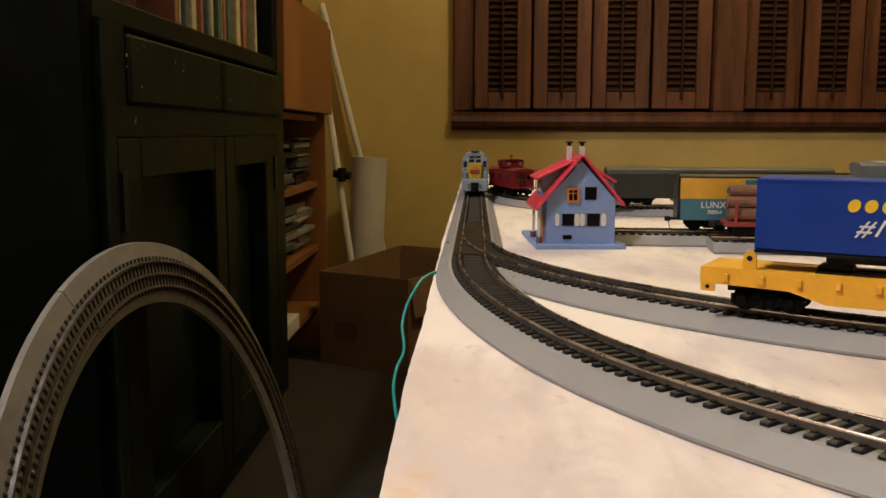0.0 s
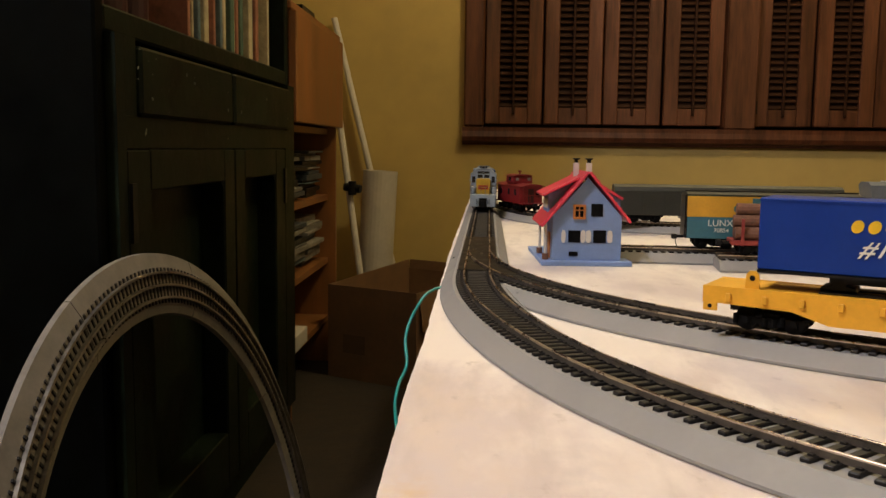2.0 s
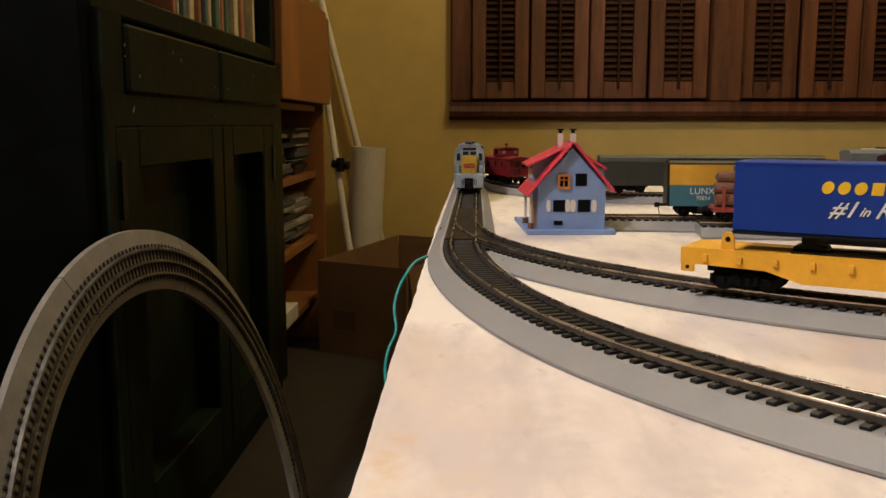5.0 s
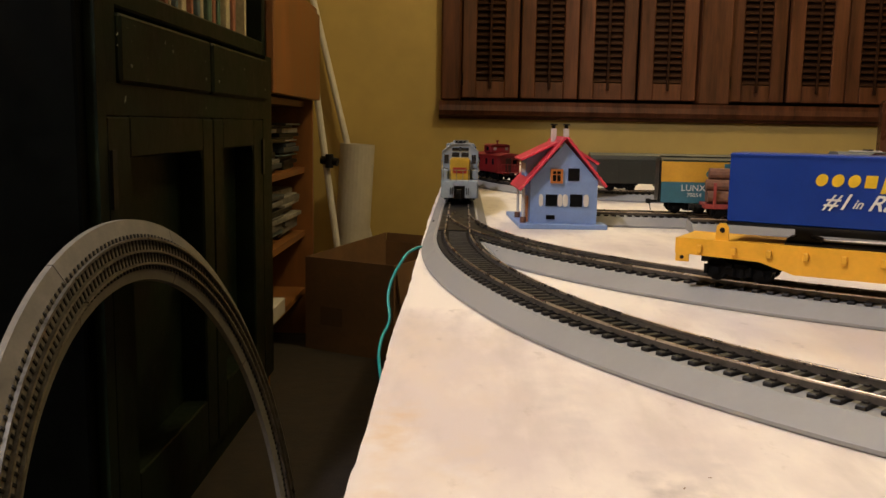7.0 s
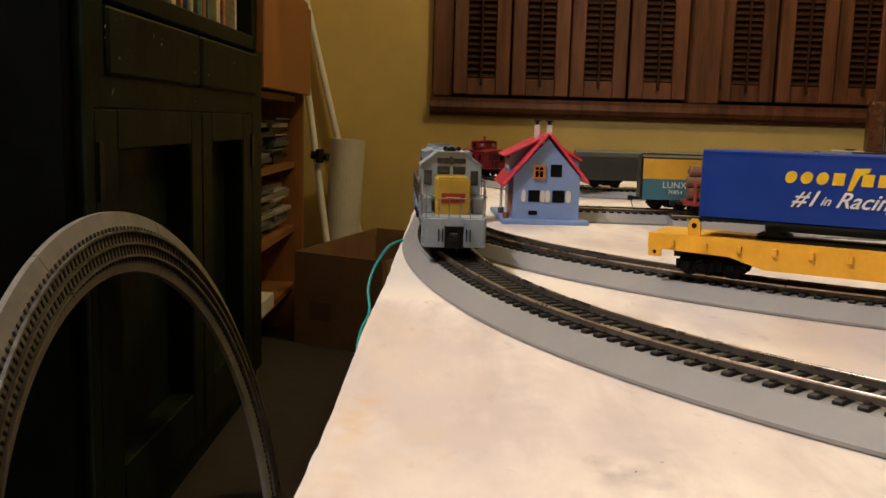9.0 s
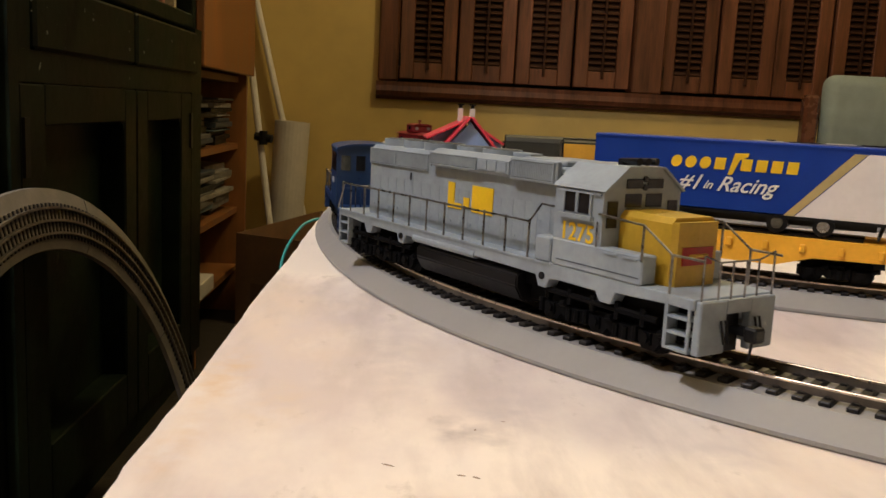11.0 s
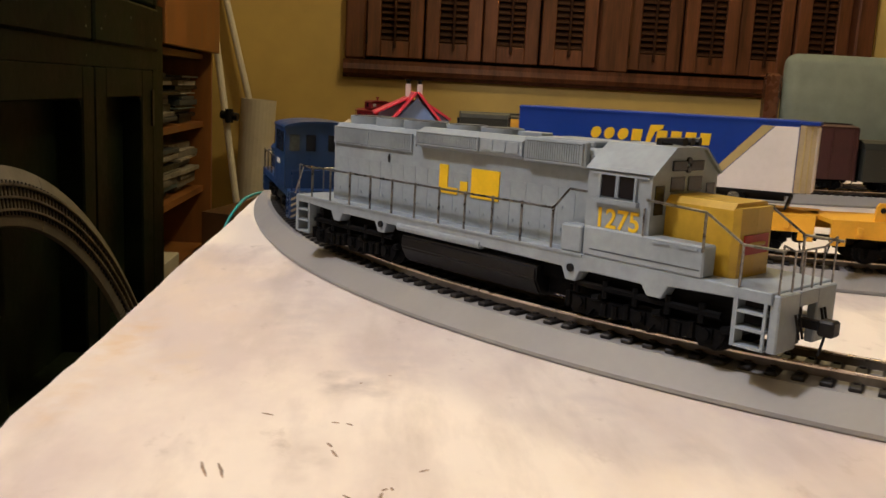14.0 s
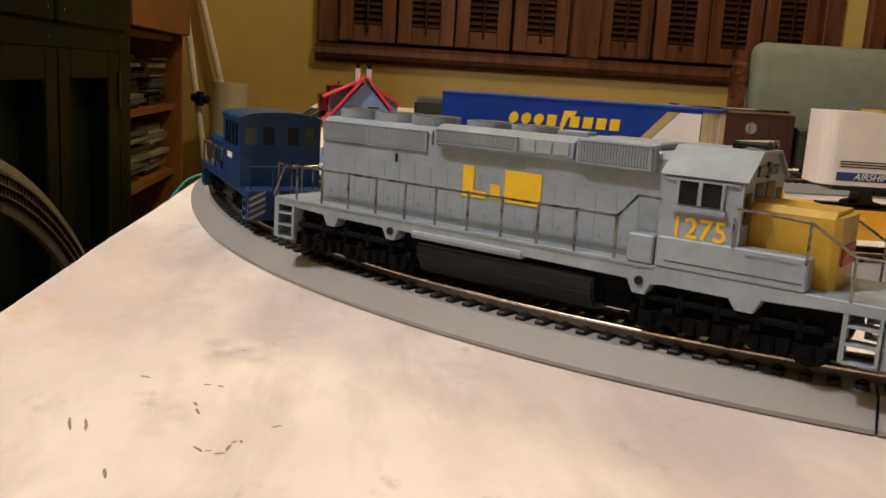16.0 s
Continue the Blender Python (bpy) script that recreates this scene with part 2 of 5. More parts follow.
def rod(bm, a, b, r, n=8, r2=None):
    a, b = Vector(a), Vector(b)
    d = b - a
    q = d.to_track_quat("Z", "Y").to_matrix().to_4x4()
    bmesh.ops.create_cone(bm, cap_ends=True, segments=n, radius1=r, radius2=r if r2 is None else r2, depth=d.length, matrix=Matrix.Translation((a + b) / 2) @ q)


def rods(pairs, r, n=6):
    bm = bmesh.new()
    for a, b in pairs:
        rod(bm, a, b, r, n)
    return bm


def prism(outline, y0, y1, axis="y"):
    """A closed outline in x, z drawn out from y0 to y1 (or in y, z along x)."""
    bm = bmesh.new()
    put = (lambda p, t: (p[0], t, p[1])) if axis == "y" else ((lambda p, t: (t, p[0], p[1])) if axis == "x" else (lambda p, t: (p[0], p[1], t)))
    a = [bm.verts.new(put(p, y0)) for p in outline]
    b = [bm.verts.new(put(p, y1)) for p in outline]
    n = len(outline)
    bm.faces.new(a)
    bm.faces.new(b[::-1])
    for i in range(n):
        bm.faces.new((a[i], b[i], b[(i + 1) % n], a[(i + 1) % n]))
    bmesh.ops.recalc_face_normals(bm, faces=bm.faces)
    return bm


def sweep(points, profile, closed_ends=True):
    """A profile of (offset to the side, height) carried along points (x, y)."""
    bm = bmesh.new()
    rings = []
    for i, p in enumerate(points):
        a, b = points[max(0, i - 1)], points[min(len(points) - 1, i + 1)]
        d = (Vector(b) - Vector(a)).normalized()
        nrm = Vector((-d.y, d.x))
        rings.append([bm.verts.new((p[0] + nrm.x * o, p[1] + nrm.y * o, z)) for o, z in profile])
    k = len(profile)
    for r0, r1 in zip(rings, rings[1:]):
        for j in range(k):
            bm.faces.new((r0[j], r1[j], r1[(j + 1) % k], r0[(j + 1) % k]))
    if closed_ends:
        bm.faces.new(rings[0][::-1])
        bm.faces.new(rings[-1])
    bmesh.ops.recalc_face_normals(bm, faces=bm.faces)
    return bm


def letters(text, size, material, parent, m, name="lettering", shear=0.0, depth=0.00012, spacing=1.0, bold=0.0):
    cu = bpy.data.curves.new(name, "FONT")
    cu.body, cu.size, cu.extrude, cu.shear, cu.space_character, cu.offset = text, size, depth, shear, spacing, bold
    cu.align_x, cu.align_y = "CENTER", "CENTER"
    tmp = new(name, cu)
    me = bpy.data.meshes.new_from_object(tmp.evaluated_get(bpy.context.evaluated_depsgraph_get()))
    bpy.data.objects.remove(tmp)
    me.materials.clear()
    me.materials.append(M[material])
    ob = new(name, me)
    ob.parent = parent
    ob.matrix_local = m
    return ob


# ---- the room ----
WALL_Y, LEFT_X, RIGHT_X, BACK_Y = 2.42, -0.86, 3.2, -2.4
WIN_L, WIN_B, WIN_T, WIN_W = -0.053, 0.106, 1.45, 1.69
tagged(part("floor", bx(LEFT_X - 0.1, RIGHT_X + 0.1, BACK_Y - 0.1, WALL_Y + 0.3, FLOOR_Z - 0.1, FLOOR_Z), "carpet"), "worn brown carpet over the room's floor", "floor", kind="structure")
tagged(part("ceiling", bx(LEFT_X - 0.1, RIGHT_X + 0.1, BACK_Y - 0.1, WALL_Y + 0.3, CEIL_Z, CEIL_Z + 0.1), "ceiling"), "plain cream plaster ceiling", "ceiling", kind="structure")
tagged(part("wall_west", bx(LEFT_X - 0.1, LEFT_X, BACK_Y, WALL_Y, FLOOR_Z, CEIL_Z), "wall"), "olive yellow painted wall behind the cupboard", "wall", kind="structure")
tagged(part("wall_east", bx(RIGHT_X, RIGHT_X + 0.1, BACK_Y, WALL_Y, FLOOR_Z, CEIL_Z), "wall"), "olive yellow painted side wall", "wall", kind="structure")
tagged(part("wall_south", bx(LEFT_X - 0.1, RIGHT_X + 0.1, BACK_Y - 0.1, BACK_Y, FLOOR_Z, CEIL_Z), "wall"), "olive yellow painted wall", "wall", kind="structure")


def north_wall():
    bm = bmesh.new()
    gap = WIN_L + WIN_W + 0.09
    y0, y1 = WALL_Y, WALL_Y + 0.16
    box(bm, LEFT_X - 0.1, RIGHT_X + 0.1, y0, y1, FLOOR_Z, WIN_B + 0.02)
    box(bm, LEFT_X - 0.1, RIGHT_X + 0.1, y0, y1, WIN_T - 0.02, CEIL_Z)
    box(bm, LEFT_X - 0.1, WIN_L + 0.03, y0, y1, WIN_B + 0.02, WIN_T - 0.02)
    box(bm, WIN_L + WIN_W - 0.03, gap + 0.03, y0, y1, WIN_B + 0.02, WIN_T - 0.02)
    box(bm, gap + 1.0, RIGHT_X + 0.1, y0, y1, WIN_B + 0.02, WIN_T - 0.02)
    ob = part("wall_north", bm, "wall")
    tagged(ob, "olive yellow painted wall with wide shuttered windows", "wall", kind="structure")
    # unseen black sheet, added so that the gaps between slats stay dark
    tagged(part("window_backing", bx(LEFT_X, RIGHT_X, y1 + 0.02, y1 + 0.06, FLOOR_Z, CEIL_Z), "black"), "added black sheet behind the windows that keeps the slat gaps dark", "wall", kind="structure")


def shutter(win, x0, x1, z0, z1, y):
    """A hinged shutter panel: two stiles, two rails, louvres and a tilt rod."""
    s = 0.045
    pan = part("shutter_panel", bx(x0, x0 + s, y, y + 0.022, z0, z1, bevel=0.003), "shutter_light", win)
    part("stile", bx(x1 - s, x1, y, y + 0.022, z0, z1, bevel=0.003), "shutter_light", pan)
    part("bottom_rail", bx(x0 + s, x1 - s, y + 0.002, y + 0.021, z0, z0 + 0.052, bevel=0.002), "shutter_light", pan)
    part("top_rail", bx(x0 + s, x1 - s, y + 0.002, y + 0.021, z1 - 0.06, z1, bevel=0.002), "shutter_light", pan)
    z = z0 + 0.052 + 0.012
    slat = None
    while z < min(z1 - 0.07, 0.75):
        if slat is None:
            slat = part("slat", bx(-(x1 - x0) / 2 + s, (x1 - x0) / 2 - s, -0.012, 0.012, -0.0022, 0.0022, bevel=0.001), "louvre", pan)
            one = slat
        else:
            one = new("slat", slat.data)
            one.parent = pan
        one.matrix_local = pose((x0 + x1) / 2, y + 0.013, z, 50 + random.uniform(-6, 6), 0, 0)
        z += 0.0195
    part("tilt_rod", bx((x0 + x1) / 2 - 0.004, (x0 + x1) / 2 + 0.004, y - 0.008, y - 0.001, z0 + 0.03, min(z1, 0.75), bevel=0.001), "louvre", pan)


def window(name, x0, x1, n_left, n_right):
    win = base(name, pose(0, 0, 0), "wide window with closed louvred shutters in red-brown varnished wood", "window", kind="structure")
    y = WALL_Y
    f = 0.062
    part("window_frame", bx(x0, x0 + f, y - 0.03, y + 0.08, WIN_B + 0.056, WIN_T, bevel=0.006), "shutter", win)
    part("window_frame", bx(x1 - f, x1, y - 0.03, y + 0.08, WIN_B + 0.056, WIN_T, bevel=0.006), "shutter", win)
    part("window_frame", bx(x0 + f, x1 - f, y - 0.03, y + 0.08, WIN_T - f, WIN_T, bevel=0.006), "shutter", win)
    sill = prism([(y - 0.028, WIN_B + 0.012), (y - 0.033, WIN_B + 0.026), (y - 0.030, WIN_B + 0.042), (y - 0.031, WIN_B + 0.055), (y + 0.08, WIN_B + 0.055), (y + 0.08, WIN_B), (y - 0.014, WIN_B), (y - 0.018, WIN_B + 0.008)], x0 - 0.004, x1 + 0.004, "x")
    part("window_sill", sill, "shutter", win)
    mid = (x0 + x1) / 2 - 0.045
    part("mullion", bx(mid, mid + 0.095, y - 0.022, y + 0.07, WIN_B + 0.056, WIN_T - f, bevel=0.004), "shutter_light", win)
    for a, b, n in ((x0 + f, mid, n_left), (mid + 0.095, x1 - f, n_right)):
        w = (b - a) / n
        for i in range(n):
            dy = 0.006 if i % 2 else 0.018
            shutter(win, a + i * w + 0.003, a + (i + 1) * w - 0.003, WIN_B + 0.066, WIN_T - f - 0.01, y + dy)
        part("hinge", rods([((a + 0.004, y - 0.004, 0.21), (a + 0.004, y - 0.004, 0.25))], 0.004), "black", win)


# ---- table ----
EDGE_X = -0.005


def table():
    t = base("train_table", pose(0, 0, 0), "whitewashed plywood train table with a scuffed top", "table")
    rim = [(2.0, -1.15), (2.0, 1.72)]
    for k in range(480):
        y = 1.72 - k * 2.87 / 479
        rim.append((EDGE_X + 0.0010 - 0.0075 * max(-0.6, min(0.5, y)) + 0.0012 * (noise.noise((0, y * 9, 3)) + 0.5 * noise.noise((5, y * 45, 1)) + 0.3 * noise.noise((2, y * 160, 7))), y))
    bm = prism(rim, -0.019, 0.0, "z")
    part("tabletop", bm, "table", t)
    part("apron", bx(EDGE_X + 0.03, EDGE_X + 0.055, -1.1, 1.68, -0.11, -0.0195), "table_edge", t)
    part("apron", bx(1.9, 1.925, -1.1, 1.68, -0.11, -0.0195), "table_edge", t)
    for x in (EDGE_X + 0.06, 1.84):
        for y in (-1.05, 1.58):
            part("leg", bx(x, x + 0.06, y, y + 0.06, FLOOR_Z, -0.0195, bevel=0.003), "table_edge", t)
    # screw dents and scrapes in the paint
    for x, y, a, l in ((0.0566, -0.2331, -30, 0.0018), (0.0736, -0.2377, -5, 0.0011), (0.0770, -0.2387, -40, 0.0011), (0.0730, -0.2515, -60, 0.0015), (0.0744, -0.2562, -68, 0.0022), (0.0475, -0.2657, -72, 0.0042),
                       (0.0512, -0.2661, -73, 0.0040), (0.0784, -0.2780, -52, 0.0020), (0.0807, -0.2787, 20, 0.0008), (0.0834, -0.2800, 10, 0.0013), (0.0849, -0.2770, 78, 0.0019), (0.0857, -0.2739, 40, 0.0009), (0.0871, -0.2735, -70, 0.0009), (0.0623, -0.2906, -76, 0.0026), (0.0941, -0.2644, 35, 0.0014), (0.0790, -0.2080, 60, 0.0007), (0.0870, -0.2010, 10, 0.0006)):
        bm = bmesh.new()
        bmesh.ops.create_icosphere(bm, subdivisions=2, radius=1.0, matrix=Matrix.Diagonal((l, min(0.0004, l * 0.4), 0.00012, 1)))
        for v in bm.verts:
            v.co.y += 0.00010 * math.sin(v.co.x * 900 + x * 900)
        o = part("scrape", bm, "scrape", t, "short brown scrape in the paint")
        o.matrix_local = pose(x, y, 0.0, 0, 0, a)


# ---- track ----
XT = 0.0203
BED_H = 0.0084
RAIL_Z = 0.0125
C1, R1 = Vector((0.4393, 0.1178)), 0.403
R2 = 0.70
YB = C1.y + math.sqrt((R2 - R1) ** 2 - (XT + R2 - C1.x) ** 2)
C2 = Vector((XT + R2, YB))
PHI = math.atan2((C1 - C2).y, (C1 - C2).x) % (2 * math.pi)
Y_TOP = 1.20
L_STRAIGHT = Y_TOP - YB
L_EASE = R2 * (PHI - math.pi)


def main_at(s):
    """The main line: place and heading s metres on from its far straight end."""
    if s < 0:
        a = math.pi - (-s) / 0.42
        return Vector((XT + 0.42 + 0.42 * math.cos(a), Y_TOP + 0.42 * math.sin(a))), a + math.pi / 2
    if s < L_STRAIGHT:
        return Vector((XT, Y_TOP - s)), -math.pi / 2
    if s < L_STRAIGHT + L_EASE:
        a = math.pi + (s - L_STRAIGHT) / R2
        return C2 + R2 * Vector((math.cos(a), math.sin(a))), a + math.pi / 2
    a = PHI + (s - L_STRAIGHT - L_EASE) / R1
    return C1 + R1 * Vector((math.cos(a), math.sin(a))), a + math.pi / 2


def arc_track(cx, cy, r, a0, a1):
    n = max(2, int(abs(a1 - a0) * r / 0.0069))
    return [(cx + r * math.cos(a0 + (a1 - a0) * i / n), cy + r * math.sin(a0 + (a1 - a0) * i / n)) for i in range(n + 1)]


def curve_track(pts):
    """A smooth line through a few points, at even steps of a tie's distance."""
    out, p = [], [Vector(q) for q in pts]
    p = [2 * p[0] - p[1]] + p + [2 * p[-1] - p[-2]]
    for i in range(1, len(p) - 2):
        for k in range(40):
            u = k / 40
            out.append(0.5 * ((2 * p[i]) + (p[i + 1] - p[i - 1]) * u + (2 * p[i - 1] - 5 * p[i] + 4 * p[i + 1] - p[i + 2]) * u * u + (3 * p[i] - p[i - 1] - 3 * p[i + 1] + p[i + 2]) * u ** 3))
    out.append(p[-2])
    even, left = [out[0]], 0.0069
    for a, b in zip(out, out[1:]):
        d = (b - a).length
        while d >= left and d > 0:
            a = a + (b - a) * (left / d)
            d = (b - a).length
            even.append(a)
            left = 0.0069
        left -= d
    return [(q.x, q.y) for q in even]


TIE_MESH = {}


def track(label, points, group, ties=True, joints=(), half=0.0245, loose=False):
    """Snap-together track: grey moulded roadbed in sections, dark ties, two rails."""
    tr = base("model_track", pose(0, 0, 0), label, "model track", group)
    prof = [(-half + 0.0010, 0.0), (-half + 0.0010, 0.0005), (-half, 0.0005), (-half, 0.0018), (-half + 0.0004, 0.0022), (-0.0165, BED_H), (0.0165, BED_H), (half - 0.0004, 0.0022), (half, 0.0018), (half, 0.0005), (half - 0.0010, 0.0005), (half - 0.0010, 0.0)]
    i = 0
    while i < len(points) - 1:
        j = min([q for q in joints if q > i] + [len(points) - 1])
        seg = [Vector(q) for q in points[i:j + 1]]
        d0, d1 = (seg[1] - seg[0]).normalized(), (seg[-1] - seg[-2]).normalized()
        seg[0], seg[-1] = seg[0] + d0 * 0.0002, seg[-1] - d1 * 0.0002
        part("roadbed", sweep([tuple(q) for q in seg], prof), "bed", tr)
        i = j
    for o in (-0.00875, 0.00875):
        r_ = part("rail", sweep(points, [(o - 0.0005, BED_H + 0.0011), (o - 0.0005, RAIL_Z - 0.0008), (o + 0.0005, RAIL_Z - 0.0008), (o + 0.0005, BED_H + 0.0011)]), "rail_web", tr)
        part("rail_head", sweep(points, [(o - 0.0006, RAIL_Z - 0.0008), (o - 0.0006, RAIL_Z - 0.0002), (o - 0.0004, RAIL_Z), (o + 0.0004, RAIL_Z), (o + 0.0006, RAIL_Z - 0.0002), (o + 0.0006, RAIL_Z - 0.0008)]), "rail", r_, "worn bright rail head")
    if not ties:
        return tr
    big = bmesh.new() if loose else None
    for a, b in zip(points, points[1:]):
        c, d = (Vector(a) + Vector(b)) / 2, Vector(b) - Vector(a)
        m = pose(c.x, c.y, BED_H - 0.0004, 0, 0, math.degrees(math.atan2(d.y, d.x)))
        if loose:
            box(big, -0.0018, 0.0018, -0.0140, 0.0140, 0, 0.0018, m=m)
            continue
        if "tie" not in TIE_MESH:
            bm = bx(-0.0017, 0.0017, -0.0143, 0.0143, 0, 0.0018, bevel=0.0004)
            for o in (-0.0108, -0.0067, 0.0067, 0.0108):
                box(bm, -0.0009, 0.0009, o - 0.0007, o + 0.0007, 0.0018, 0.0024)
            ob = part("tie", bm, "tie", tr)
            TIE_MESH["tie"] = ob.data
        else:
            ob = new("tie", TIE_MESH["tie"])
            ob.parent = tr
        ob.matrix_local = m
    if loose:
        tagged(part("tie_strip", big, "tie", tr), kind="stuff")
    return tr


LEN_MAIN = 2.05


def tracks():
    pts = [tuple(main_at(i * 0.0069)[0]) for i in range(int(LEN_MAIN / 0.0069))]
    tr = track("grey roadbed track with brown rails curving round the table's corner", pts, "layout tracks", joints=[round((Y_TOP - 0.47) / 0.0069), round((L_STRAIGHT + L_EASE + R1 * (math.radians(242.65) - PHI)) / 0.0069)])
    # the turnout's moulded deck and frog
    for a, b in ((-0.0140, -0.0095), (-0.0079, 0.0079), (0.0095, 0.0140)):
        part("turnout_deck", bx(XT + a, XT + b, 0.225, 0.46, BED_H, BED_H + 0.0022), "black", tr, "black moulded deck between the switch rails")
    for x, y in ((XT - 0.0205, 0.335), (XT + 0.0025, 0.318), (XT - 0.0035, 0.346)):
        z = BED_H + 0.0022 if x > XT - 0.015 else BED_H - 0.0038
        part("screw", rods([((x, y, z - 0.001), (x, y, z + 0.0011))], 0.0012, 10), "black" if x < XT - 0.015 else "steel", tr)
    part("filler_bed", prism([(XT + 0.0255, 0.205), (XT + 0.0255, 0.150), (XT + 0.0400, 0.150), (XT + 0.0330, 0.205)], 0.0, BED_H - 0.0012, "z"), "bed", tr, "small grey wedge between the two tracks")
    # past the switch the inner loop bends tighter, tangent to the switch's own curve
    RI, A0 = 0.393, math.pi + 0.30
    inner = arc_track(XT + 0.457 + (0.457 - RI) * math.cos(A0), 0.35 + (0.457 - RI) * math.sin(A0), RI, A0, math.pi * 1.93)
    track("grey roadbed track with brown rails branching to the inner loop", inner, "layout tracks")
    leg = arc_track(XT + 0.457, 0.35, 0.457, math.pi + 0.10, math.pi + 0.30)
    part("turnout_bed", sweep(leg, [(-0.0235, 0.0), (-0.0235, 0.0014), (-0.016, BED_H - 0.0004), (0.016, BED_H - 0.0004), (0.0235, 0.0014), (0.0235, 0.0)]), "bed", tr)
    part("turnout_ties", sweep(leg, [(-0.0140, BED_H - 0.0006), (-0.0140, BED_H + 0.0012), (0.0140, BED_H + 0.0012), (0.0140, BED_H - 0.0006)]), "black", tr, "black moulded tie strip of the switch")
    for o in (-0.00875, 0.00875):
        part("switch_rail", sweep(arc_track(XT + 0.457, 0.35, 0.457, math.pi + 0.03, math.pi + 0.30), [(o - 0.0006, BED_H + 0.0014), (o - 0.0006, RAIL_Z - 0.0002), (o + 0.0006, RAIL_Z - 0.0002), (o + 0.0006, BED_H + 0.0014)]), "rail", tr)
    back = [(0.045, 1.0), (0.055, 0.90), (0.085, 0.79), (0.14, 0.705), (0.22, 0.655), (0.34, 0.64), (0.6, 0.64), (1.2, 0.66)]
    track("grey roadbed track along the back of the table", curve_track(back), "layout tracks", loose=True)
    side = [(0.10, 0.388), (0.20, 0.381), (0.4, 0.367), (0.6, 0.362), (1.2, 0.362)]
    track("grey roadbed track behind the toy house", curve_track(side), "layout tracks", loose=True)
    third = [(0.215, 0.337), (0.284, 0.329), (0.424, 0.308), (0.6, 0.300), (1.2, 0.300)]
    track("grey roadbed track of the middle siding", curve_track(third), "layout tracks", loose=True)


def wire():
    cu = bpy.data.curves.new("wire", "CURVE")
    cu.dimensions, cu.bevel_depth, cu.bevel_resolution = "3D", 0.0010, 2
    sp = cu.splines.new("BEZIER")
    pts = [(0.004, 0.205, 0.0015), (-0.008, 0.192, 0.0012), (-0.017, 0.168, -0.006), (-0.023, 0.150, -0.022), (-0.021, 0.135, -0.037), (-0.024, 0.118, -0.044), (-0.020, 0.065, -0.052), (-0.010, 0.020, -0.062)]
    sp.bezier_points.add(len(pts) - 1)
    for b_, p in zip(sp.bezier_points, pts):
        b_.co, b_.handle_left_type, b_.handle_right_type = p, "AUTO", "AUTO"
    cu.materials.append(M["teal"])
    tagged(new("power_wire", cu), "teal power wire hanging over the table's edge", "wire")


